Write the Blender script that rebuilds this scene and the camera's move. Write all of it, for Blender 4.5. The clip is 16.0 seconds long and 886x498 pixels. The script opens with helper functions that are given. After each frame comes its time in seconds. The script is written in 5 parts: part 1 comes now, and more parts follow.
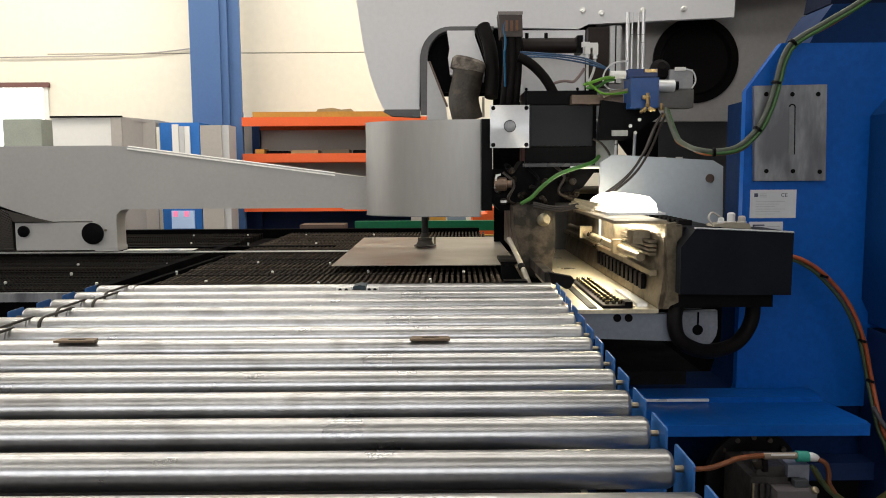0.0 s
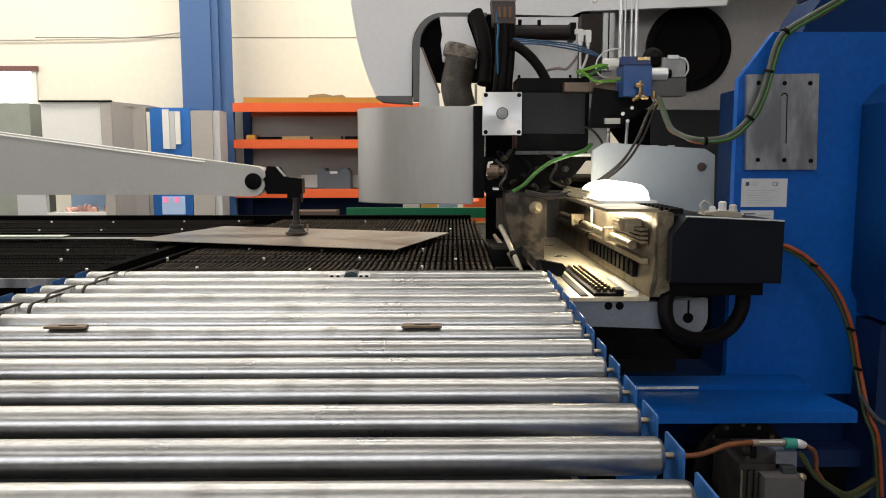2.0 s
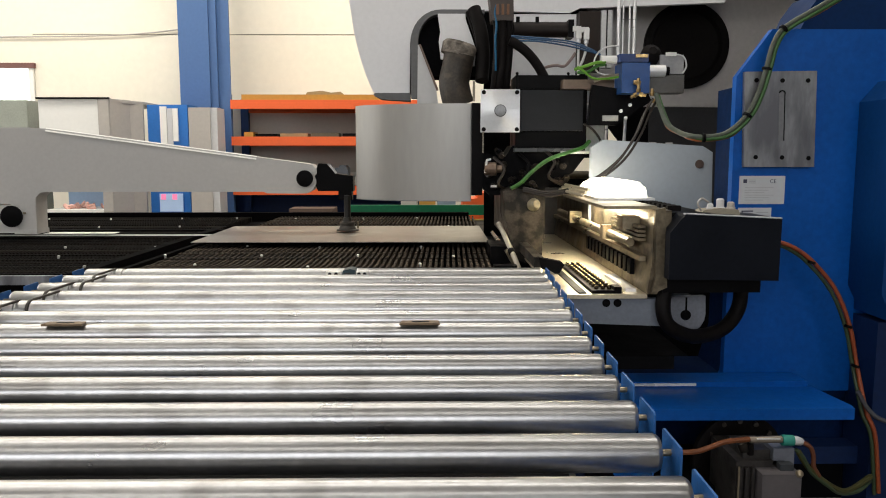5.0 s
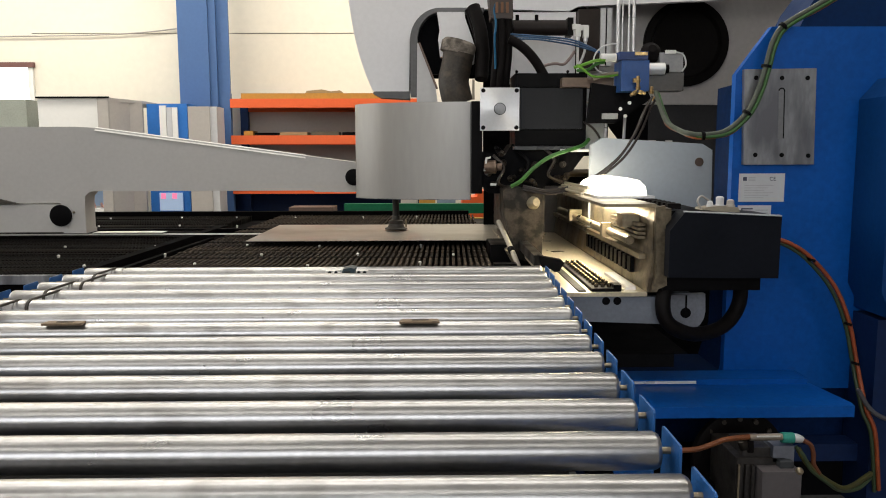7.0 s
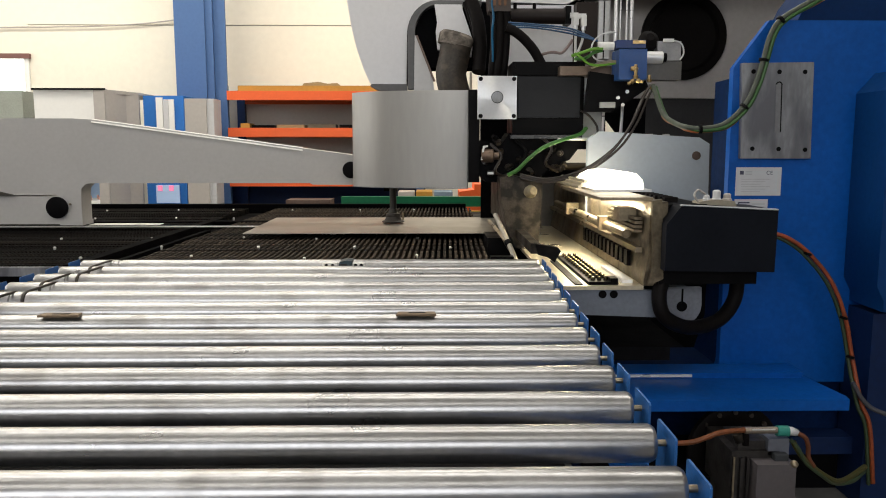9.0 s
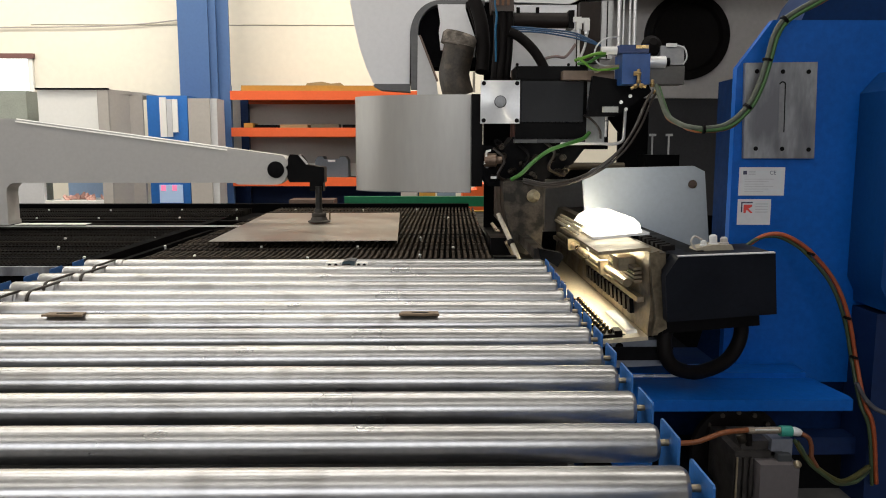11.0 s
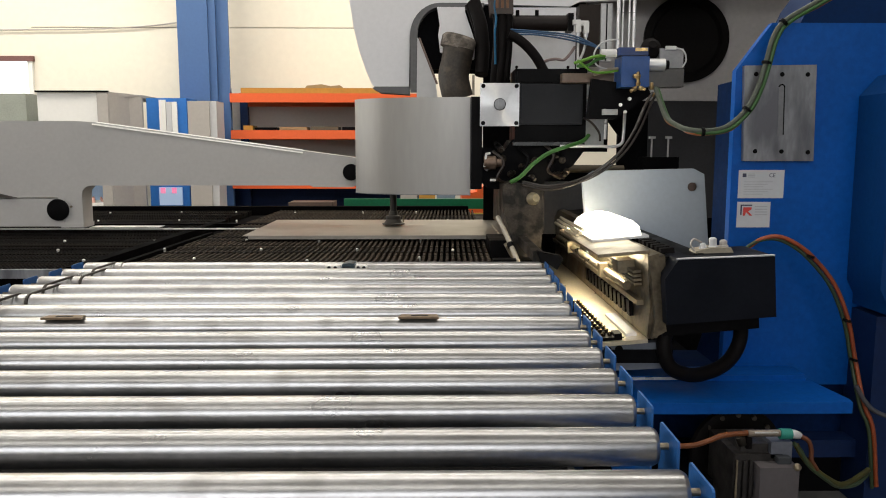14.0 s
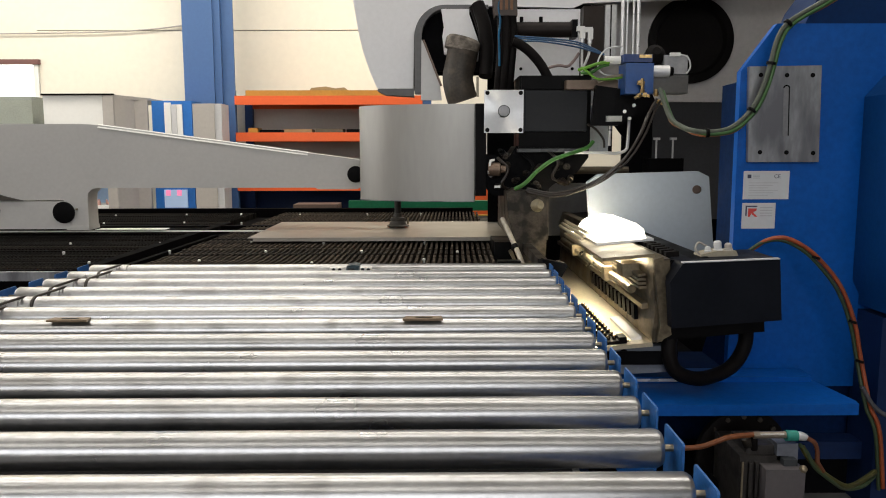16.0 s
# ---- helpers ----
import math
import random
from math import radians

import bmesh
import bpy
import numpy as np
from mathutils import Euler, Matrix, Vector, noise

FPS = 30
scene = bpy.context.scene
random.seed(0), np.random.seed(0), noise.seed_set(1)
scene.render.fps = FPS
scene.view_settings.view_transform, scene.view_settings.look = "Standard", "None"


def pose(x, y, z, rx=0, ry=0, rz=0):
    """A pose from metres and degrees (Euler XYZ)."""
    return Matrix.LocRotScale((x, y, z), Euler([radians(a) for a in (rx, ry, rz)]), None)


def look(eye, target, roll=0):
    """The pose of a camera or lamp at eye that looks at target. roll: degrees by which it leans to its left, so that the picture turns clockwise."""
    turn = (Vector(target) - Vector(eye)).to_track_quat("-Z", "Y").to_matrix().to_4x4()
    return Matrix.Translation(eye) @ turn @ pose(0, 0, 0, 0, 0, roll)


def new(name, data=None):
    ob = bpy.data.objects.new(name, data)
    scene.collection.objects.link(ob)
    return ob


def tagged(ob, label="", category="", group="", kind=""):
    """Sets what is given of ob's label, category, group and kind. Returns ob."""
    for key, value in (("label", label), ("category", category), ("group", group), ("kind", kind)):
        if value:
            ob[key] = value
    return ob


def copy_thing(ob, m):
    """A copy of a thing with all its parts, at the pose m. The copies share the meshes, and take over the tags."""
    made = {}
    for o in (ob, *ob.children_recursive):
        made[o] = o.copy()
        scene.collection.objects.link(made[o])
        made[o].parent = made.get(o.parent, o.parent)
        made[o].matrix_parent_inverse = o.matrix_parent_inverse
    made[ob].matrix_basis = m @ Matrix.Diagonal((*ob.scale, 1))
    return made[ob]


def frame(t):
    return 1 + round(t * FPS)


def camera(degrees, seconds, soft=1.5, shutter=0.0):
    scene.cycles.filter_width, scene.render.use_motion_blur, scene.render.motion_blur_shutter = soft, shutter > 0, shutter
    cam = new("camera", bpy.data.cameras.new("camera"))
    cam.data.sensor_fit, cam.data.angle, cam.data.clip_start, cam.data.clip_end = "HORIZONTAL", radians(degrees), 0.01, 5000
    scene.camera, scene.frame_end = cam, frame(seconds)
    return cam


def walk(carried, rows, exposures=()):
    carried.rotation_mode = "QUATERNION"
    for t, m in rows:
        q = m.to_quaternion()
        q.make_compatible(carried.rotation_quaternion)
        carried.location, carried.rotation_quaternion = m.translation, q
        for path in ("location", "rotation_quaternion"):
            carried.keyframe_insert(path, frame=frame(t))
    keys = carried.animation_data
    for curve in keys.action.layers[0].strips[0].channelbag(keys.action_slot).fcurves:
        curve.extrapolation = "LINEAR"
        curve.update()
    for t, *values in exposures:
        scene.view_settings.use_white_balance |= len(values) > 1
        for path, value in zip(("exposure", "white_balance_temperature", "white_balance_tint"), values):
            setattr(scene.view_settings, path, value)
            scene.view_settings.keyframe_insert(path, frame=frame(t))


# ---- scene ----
cam = camera(60, 16.0, soft=1.0)
PATH = [
    (0, pose(0.0000, -0.0000, 1.4500, 84.197, 0, 0.000) @ pose(0, 0, 0, 0, 0, -0.350)),
    (0.5, pose(0.0008, 0.0026, 1.4510, 84.071, 0, -0.314) @ pose(0, 0, 0, 0, 0, -0.063)),
    (1, pose(-0.0015, 0.0015, 1.4514, 84.292, 0, -0.265) @ pose(0, 0, 0, 0, 0, -0.066)),
    (1.5, pose(-0.0006, 0.0026, 1.4501, 83.568, 0, -0.433) @ pose(0, 0, 0, 0, 0, -0.056)),
    (2, pose(-0.0024, 0.0013, 1.4507, 83.229, 0, -0.645) @ pose(0, 0, 0, 0, 0, -0.037)),
    (2.5, pose(-0.0003, 0.0117, 1.4491, 83.222, 0, -0.671) @ pose(0, 0, 0, 0, 0, -0.037)),
    (3, pose(-0.0027, 0.0027, 1.4491, 83.148, 0, -0.859) @ pose(0, 0, 0, 0, 0, 0.025)),
    (3.5, pose(-0.0015, 0.0009, 1.4518, 83.146, 0, -0.851) @ pose(0, 0, 0, 0, 0, -0.046)),
    (4, pose(-0.0023, 0.0007, 1.4507, 83.114, 0, -0.808) @ pose(0, 0, 0, 0, 0, 0.004)),
    (6.5, pose(-0.0005, 0.0018, 1.4513, 82.929, 0, -0.758) @ pose(0, 0, 0, 0, 0, -0.120)),
    (7, pose(-0.0002, 0.0011, 1.4506, 82.907, 0, -0.775) @ pose(0, 0, 0, 0, 0, -0.157)),
    (7.5, pose(-0.0006, 0.0023, 1.4495, 82.797, 0, -0.939) @ pose(0, 0, 0, 0, 0, -0.025)),
    (8, pose(0.0004, 0.0008, 1.4512, 82.618, 0, -0.976) @ pose(0, 0, 0, 0, 0, 0.112)),
    (8.5, pose(-0.0012, 0.0009, 1.4504, 82.542, 0, -0.892) @ pose(0, 0, 0, 0, 0, -0.048)),
    (9, pose(0.0005, 0.0011, 1.4494, 82.404, 0, -0.997) @ pose(0, 0, 0, 0, 0, 0.027)),
    (11.5, pose(-0.0002, -0.0011, 1.4494, 82.392, 0, -0.755) @ pose(0, 0, 0, 0, 0, 0.038)),
    (12, pose(0.0012, 0.0006, 1.4493, 82.384, 0, -0.850) @ pose(0, 0, 0, 0, 0, 0.021)),
    (12.5, pose(-0.0006, 0.0017, 1.4495, 82.333, 0, -0.956) @ pose(0, 0, 0, 0, 0, 0.143)),
    (13, pose(-0.0006, 0.0013, 1.4498, 82.459, 0, -0.856) @ pose(0, 0, 0, 0, 0, 0.053)),
    (13.5, pose(0.0004, 0.0004, 1.4495, 82.559, 0, -0.803) @ pose(0, 0, 0, 0, 0, 0.064)),
    (14, pose(0.0005, -0.0001, 1.4515, 82.555, 0, -0.806) @ pose(0, 0, 0, 0, 0, 0.022)),
    (14.5, pose(-0.0002, 0.0006, 1.4502, 82.542, 0, -0.749) @ pose(0, 0, 0, 0, 0, -0.046)),
    (15, pose(-0.0003, 0.0022, 1.4500, 82.476, 0, -0.737) @ pose(0, 0, 0, 0, 0, -0.089)),
    (15.5, pose(0.0001, -0.0003, 1.4514, 82.631, 0, -0.651) @ pose(0, 0, 0, 0, 0, -0.030)),
    (16, pose(0.0020, -0.0005, 1.4516, 82.689, 0, -0.445) @ pose(0, 0, 0, 0, 0, -0.133)),
]
walk(cam, PATH, exposures=[(0, -0.45), (16, -0.45)])

# ---- light ----
world = bpy.data.worlds.new("sky")
scene.world = world
world.use_nodes = True
wn = world.node_tree
sky = wn.nodes.new("ShaderNodeTexSky")
sky.sky_type, sky.sun_disc = "NISHITA", False
sky.sun_elevation, sky.sun_rotation = radians(40), radians(250)
wn.links.new(sky.outputs[0], wn.nodes["Background"].inputs[0])
wn.nodes["Background"].inputs[1].default_value = 0.15


def area(name, eye, target, sx, sy, watts, colour):
    d = bpy.data.lights.new(name, "AREA")
    d.shape, d.size, d.size_y, d.energy, d.color = "RECTANGLE", sx, sy, watts, colour
    ob = new(name, d)
    ob.matrix_world = look(eye, target)
    return ob


# Lamp in an unseen west opening, for light from the left
area("unseen_window_fill", (-8.6, 4.5, 3.6), (0, 4.5, 1.0), 9.0, 3.0, 280, (1.0, 0.95, 0.88))
# Invisible fill lamps stand for ceiling lighting; this one brightens back wall and cabinet
area("hall_fill", (-1.9, 6.7, 6.2), (-1.9, 8.9, 0.8), 9.0, 1.2, 590, (1.0, 0.94, 0.83))
area("hall_fill", (0.2, 3.2, 6.2), (0.2, 3.2, 0), 11.0, 0.7, 205, (1.0, 0.95, 0.87))
area("hall_fill", (0.2, -2.0, 6.2), (0.2, -2.0, 0), 11.0, 0.7, 100, (1.0, 0.95, 0.87))
# Added fill behind the camera, no known window; lifts the lower front faces
area("unseen_window_fill", (-0.5, -4.75, 3.1), (-0.3, 3.0, 1.2), 9.0, 2.0, 235, (1.0, 0.97, 0.93))


# ---- materials ----
def surf(name, colour, rough=0.5, metal=0.0, vary=0.15, scale=6.0, fine=60.0, bump=0.05, stain=None, stain_at=0.62,
         stretch=(1, 1, 1), piece=0.0, coat=0.0, rough_vary=0.12, spec=0.5):
    m = bpy.data.materials.new(name)
    m.use_nodes = True
    nt, b = m.node_tree, m.node_tree.nodes["Principled BSDF"]
    N, L = nt.nodes.new, nt.links.new
    tc, mp = N("ShaderNodeTexCoord"), N("ShaderNodeMapping")
    mp.inputs["Scale"].default_value = stretch
    L(tc.outputs["Object"], mp.inputs["Vector"])
    big, small = N("ShaderNodeTexNoise"), N("ShaderNodeTexNoise")
    for n, s, d in ((big, scale, 4.0), (small, fine, 3.0)):
        n.inputs["Scale"].default_value, n.inputs["Detail"].default_value = s, d
        L(mp.outputs[0], n.inputs["Vector"])
    add = N("ShaderNodeMath")
    add.operation = "ADD"
    L(big.outputs[0], add.inputs[0])
    L(small.outputs[0], add.inputs[1])
    last = add
    if piece:
        info, mul, add2 = N("ShaderNodeObjectInfo"), N("ShaderNodeMath"), N("ShaderNodeMath")
        mul.operation, add2.operation = "MULTIPLY_ADD", "ADD"
        L(info.outputs["Random"], mul.inputs[0])
        mul.inputs[1].default_value, mul.inputs[2].default_value = piece, -piece / 2
        L(add.outputs[0], add2.inputs[0])
        L(mul.outputs[0], add2.inputs[1])
        last = add2
    ramp = N("ShaderNodeMapRange")
    ramp.inputs["From Min"].default_value, ramp.inputs["From Max"].default_value = 0.65, 1.35
    L(last.outputs[0], ramp.inputs["Value"])
    mix = N("ShaderNodeMix")
    mix.data_type = "RGBA"
    lo = [max(0.0, c * (1 - vary)) for c in colour]
    hi = [min(1.0, c * (1 + vary)) for c in colour]
    mix.inputs[6].default_value, mix.inputs[7].default_value = (*lo, 1), (*hi, 1)
    L(ramp.outputs[0], mix.inputs[0])
    out = mix.outputs[2]
    if stain:
        st, sr, mx = N("ShaderNodeTexNoise"), N("ShaderNodeMapRange"), N("ShaderNodeMix")
        st.inputs["Scale"].default_value, st.inputs["Detail"].default_value = scale * 1.7, 8.0
        L(mp.outputs[0], st.inputs["Vector"])
        sr.inputs["From Min"].default_value, sr.inputs["From Max"].default_value = stain_at - 0.06, stain_at + 0.08
        L(st.outputs[0], sr.inputs["Value"])
        mx.data_type = "RGBA"
        L(sr.outputs[0], mx.inputs[0])
        L(out, mx.inputs[6])
        mx.inputs[7].default_value = (*stain, 1)
        out = mx.outputs[2]
    L(out, b.inputs["Base Color"])
    rr = N("ShaderNodeMapRange")
    rr.inputs["From Min"].default_value, rr.inputs["From Max"].default_value = 0.3, 0.7
    rr.inputs["To Min"].default_value = max(0.03, rough - rough_vary)
    rr.inputs["To Max"].default_value = min(1.0, rough + rough_vary)
    L(big.outputs[0], rr.inputs["Value"])
    L(rr.outputs[0], b.inputs["Roughness"])
    b.inputs["Metallic"].default_value = metal
    b.inputs["Coat Weight"].default_value = coat
    b.inputs["Specular IOR Level"].default_value = spec
    if bump:
        bp = N("ShaderNodeBump")
        bp.inputs["Strength"].default_value, bp.inputs["Distance"].default_value = bump, 0.01
        L(small.outputs[0], bp.inputs["Height"])
        L(bp.outputs[0], b.inputs["Normal"])
    return m


def glow(name, colour, strength):
    m = bpy.data.materials.new(name)
    m.use_nodes = True
    b = m.node_tree.nodes["Principled BSDF"]
    b.inputs["Base Color"].default_value = (*colour, 1)
    b.inputs["Emission Color"].default_value = (*colour, 1)
    b.inputs["Emission Strength"].default_value = strength
    return m


CHROME = surf("turned_steel", (0.485, 0.483, 0.488), 0.30, 0.95, 0.16, 7, 90, 0.004, (0.37, 0.362, 0.36), 0.61, (0.7, 1, 1), 0.35, 0.0, 0.04)
SHEET = surf("galvanised_sheet", (0.33, 0.305, 0.27), 0.40, 0.75, 0.08, 3, 60, 0.02)
ALU = surf("brushed_aluminium", (0.78, 0.78, 0.79), 0.38, 0.6, 0.06, 4, 90, 0.02, None, 0.6, (1, 1, 12))
BRUSHED = surf("grey_plate_metal", (0.25, 0.255, 0.27), 0.45, 0.6, 0.25, 5, 70, 0.03, (0.13, 0.13, 0.145), 0.56, (1, 1, 0.3))
SHIELD = surf("satin_steel_shield", (0.36, 0.35, 0.335), 0.40, 0.6, 0.05, 2, 40, 0.004, None, 0.6, (1, 1, 0.2))
BLUE = surf("blue_machine_paint", (0.001, 0.080, 0.36), 0.42, 0.0, 0.18, 2.5, 45, 0.05, None, 0.6, (1, 1, 1), 0, 0.0, 0.1, 0.22)
BLUE_DARK = surf("dark_blue_paint", (0.005, 0.018, 0.07), 0.5, 0.0, 0.2, 3, 45, 0.04, spec=0.25)
# Stand blue with shade painted in, for the upper column
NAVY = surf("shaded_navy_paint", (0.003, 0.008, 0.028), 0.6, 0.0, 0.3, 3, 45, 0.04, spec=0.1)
# Near black: darkness of open recesses painted in; also black steel parts
VOID = surf("black_steel_and_shade", (0.004, 0.004, 0.005), 0.8, 0.0, 0.4, 5, 45, 0.04, spec=0.08)
BLUE_STEEL = surf("faded_blue_column_paint", (0.052, 0.118, 0.28), 0.55, 0.0, 0.08, 2, 30, 0.03)
BLUE_BRIGHT = surf("bright_blue_paint", (0.02, 0.15, 0.50), 0.45, 0.0, 0.1, 4, 40, 0.02)
BLUE_CLIP = surf("blue_bracket_paint", (0.014, 0.10, 0.32), 0.45, 0.0, 0.15, 20, 90, 0.05, (0.02, 0.08, 0.22), 0.66, (1, 1, 1), 0.2)
GREY = surf("light_grey_paint", (0.56, 0.56, 0.57), 0.5, 0.0, 0.05, 2, 40, 0.02)
PRESS_GREY = surf("pale_press_paint", (0.76, 0.76, 0.79), 0.5, 0.0, 0.04, 2, 40, 0.02)
GREY_ARM = surf("grey_arm_paint", (0.47, 0.46, 0.45), 0.5, 0.0, 0.05, 2, 45, 0.03)
GREY_WARM = surf("warm_grey_cabinet", (0.42, 0.39, 0.36), 0.55, 0.0, 0.06, 2, 30, 0.02)
WHITE = surf("white_paint", (0.80, 0.79, 0.76), 0.5, 0.0, 0.03, 2, 30, 0.01)
CREAM = surf("cream_wall_panel", (0.80, 0.75, 0.64), 0.7, 0.0, 0.04, 0.8, 14, 0.02)
BLACK = surf("black_machine_paint", (0.0035, 0.0033, 0.0038), 0.45, 0.0, 0.3, 6, 60, 0.04, spec=0.06)
RUBBER = surf("black_rubber", (0.006, 0.0048, 0.0048), 0.6, 0.0, 0.3, 10, 70, 0.05, spec=0.1)
BRUSH = surf("black_brush_bristle", (0.0035, 0.0027, 0.0023), 0.85, 0.0, 0.5, 8, 220, 0.4, (0.018, 0.014, 0.010), 0.62, (1, 1, 1), 0.5, spec=0.08)
# Tan bristle with dark patches, for the strips right of the divider
BRUSH_TAN = surf("tan_brush_bristle", (0.046, 0.035, 0.026), 0.8, 0.0, 0.5, 6, 220, 0.4, (0.008, 0.006, 0.005), 0.56, (1, 1, 1), 0.5, spec=0.15)
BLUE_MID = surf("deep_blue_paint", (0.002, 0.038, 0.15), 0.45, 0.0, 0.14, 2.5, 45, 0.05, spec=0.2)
TABLE_BLACK = surf("black_table_steel", (0.0025, 0.0022, 0.0025), 0.85, 0.0, 0.3, 5, 60, 0.05, spec=0.03)
# Paler than the other steel: the work lamp's light is in the colour
LIP_STEEL = surf("lamplit_ground_steel", (0.70, 0.62, 0.47), 0.34, 0.7, 0.15, 5, 80, 0.02)
OILY = surf("oily_dark_steel", (0.055, 0.046, 0.037), 0.45, 0.7, 0.4, 9, 90, 0.15, (0.016, 0.014, 0.012), 0.5)
STEEL = surf("machined_steel", (0.34, 0.285, 0.20), 0.36, 0.85, 0.2, 8, 80, 0.05, (0.20, 0.165, 0.11), 0.60)
# Worn steel with the girder face's shade painted in
GIRDER = surf("shaded_girder_steel", (0.19, 0.155, 0.105), 0.42, 0.8, 0.3, 9, 80, 0.08, (0.09, 0.072, 0.05), 0.56)
# Shade of press underside and throat edge as paint; also a dark plate
DARK_BAND = surf("shadow_grey_paint", (0.11, 0.11, 0.115), 0.55, 0.0, 0.15, 4, 40, 0.03)
VALVE_BLUE = surf("anodised_blue", (0.010, 0.055, 0.20), 0.4, 0.2, 0.12, 10, 60, 0.02)
BRASS = surf("brass", (0.40, 0.28, 0.13), 0.35, 1.0, 0.15, 20, 90, 0.03)
ORANGE = surf("orange_rack_paint", (0.78, 0.12, 0.025), 0.5, 0.0, 0.06, 3, 40, 0.02)
AMBER = surf("amber_board", (0.42, 0.22, 0.03), 0.6, 0.0, 0.12, 4, 40, 0.03)
GREEN = surf("green_guard_paint", (0.005, 0.17, 0.075), 0.5, 0.0, 0.15, 5, 40, 0.03)
GREEN_HOSE = surf("green_cable", (0.032, 0.13, 0.018), 0.5, 0.0, 0.2, 20, 60, 0.03)
BROWN_HOSE = surf("brown_cable", (0.016, 0.010, 0.007), 0.4, 0.0, 0.25, 20, 60, 0.03)
BELT = surf("brown_drive_belt", (0.045, 0.038, 0.032), 0.6, 0.0, 0.2, 20, 60, 0.03)
TUBE_WHITE = surf("white_plastic", (0.72, 0.72, 0.70), 0.4, 0.0, 0.05, 10, 40, 0.01)
PIN = surf("zinc_pin", (0.85, 0.84, 0.8), 0.35, 0.4, 0.05, 10, 40, 0.0)
# Plain white in place of metal: the bright reflection is painted in
RAIL = surf("white_rail_reflection", (0.80, 0.78, 0.74), 0.35, 0.0, 0.06, 4, 60, 0.0)
CARRIAGE = surf("blue_grey_plate_paint", (0.46, 0.52, 0.60), 0.45, 0.0, 0.06, 2, 40, 0.02)
CONCRETE = surf("concrete_floor", (0.17, 0.165, 0.16), 0.6, 0.0, 0.2, 1.2, 25, 0.08, (0.10, 0.10, 0.10), 0.6)
DARK_WALL = surf("dark_wall_panel", (0.18, 0.18, 0.19), 0.7, 0.0, 0.1, 0.8, 14, 0.02)
OLIVE = surf("dark_olive_card", (0.08, 0.075, 0.05), 0.7)
CARD = surf("cardboard", (0.28, 0.20, 0.10), 0.75, 0.0, 0.15, 6, 50, 0.03)
PINK = surf("pink_offcut", (0.72, 0.42, 0.36), 0.6, 0.0, 0.2, 9, 60, 0.03)
SKY_BLUE = surf("pale_blue_panel", (0.34, 0.48, 0.70), 0.5, 0.0, 0.06, 3, 40, 0.02)
RED = surf("red_mark", (0.62, 0.06, 0.05), 0.5, 0.0, 0.08, 20, 60, 0.0)
INK = surf("dark_ink", (0.05, 0.05, 0.09), 0.6, 0.0, 0.08, 20, 60, 0.0)
PALE_INK = surf("pale_ink", (0.42, 0.42, 0.44), 0.6, 0.0, 0.08, 20, 60, 0.0)
TEAL = surf("teal_connector", (0.02, 0.24, 0.19), 0.45, 0.0, 0.15, 20, 60, 0.02)
LAMP_GLOW = glow("lamp_glow", (1.0, 0.93, 0.76), 5.0)
# Glow of an added strip, no lamp of its own, brightens the lip
LIP_FILL_GLOW = glow("lip_fill_glow", (1.0, 0.88, 0.62), 72.0)
PANEL_GLOW = glow("ceiling_light_glow", (1.0, 0.96, 0.88), 9.0)
SCREEN = glow("screen_glow", (0.45, 0.60, 0.85), 0.22)
SCREEN_PINK = glow("screen_pink", (0.95, 0.25, 0.45), 0.6)
DAY = glow("bright_daylight", (0.96, 1.0, 0.98), 3.2)

RADIAL = surf("turned_aluminium", (0.62, 0.62, 0.63), 0.42, 1.0, 0.05, 6, 80, 0.0)
rb = RADIAL.node_tree.nodes["Principled BSDF"]
rb.inputs["Anisotropic"].default_value = 0.95
rb.inputs["Anisotropic Rotation"].default_value = 0.25
rt = RADIAL.node_tree.nodes.new("ShaderNodeTangent")
rt.direction_type, rt.axis = "RADIAL", "Y"
RADIAL.node_tree.links.new(rt.outputs[0], rb.inputs["Tangent"])
glass = bpy.data.materials.new("window_glass")
glass.use_nodes = True
gb = glass.node_tree.nodes["Principled BSDF"]
gb.inputs["Transmission Weight"].default_value, gb.inputs["Roughness"].default_value = 1.0, 0.02
gb.inputs["IOR"].default_value = 1.1


# ---- mesh helpers ----
ORIGIN = {}


def base_of(ob):
    o = Vector((0, 0, 0))
    while ob:
        o = o + ORIGIN.get(ob.name, Vector((0, 0, 0)))
        ob = ob.parent
    return o


def thing(name, at, label, category, group="", kind=""):
    ob = new(name)
    ob.empty_display_size = 0.05
    ob.location = at
    ORIGIN[ob.name] = Vector(at)
    return tagged(ob, label, category, group, kind)


def part(name, bm, material, parent=None, label="", bevel=0.0, smooth=40):
    if bevel:
        sharp = [e for e in bm.edges if len(e.link_faces) == 2 and e.calc_face_angle(0) > radians(35)]
        bmesh.ops.bevel(bm, geom=sharp, offset=bevel, segments=2, affect="EDGES", clamp_overlap=True)
    bmesh.ops.recalc_face_normals(bm, faces=bm.faces[:])
    o = base_of(parent)
    for v in bm.verts:
        v.co -= o
    me = bpy.data.meshes.new(name)
    for fc in bm.faces:
        fc.smooth = True
    bm.to_mesh(me)
    bm.free()
    me.set_sharp_from_angle(angle=radians(smooth))
    me.materials.append(material)
    ob = new(name, me)
    ob.parent = parent
    if label:
        ob["label"] = label
    return ob


def single(name, bm, material, label, category, group="", kind="", bevel=0.0):
    return tagged(part(name, bm, material, None, "", bevel), label, category, group, kind)


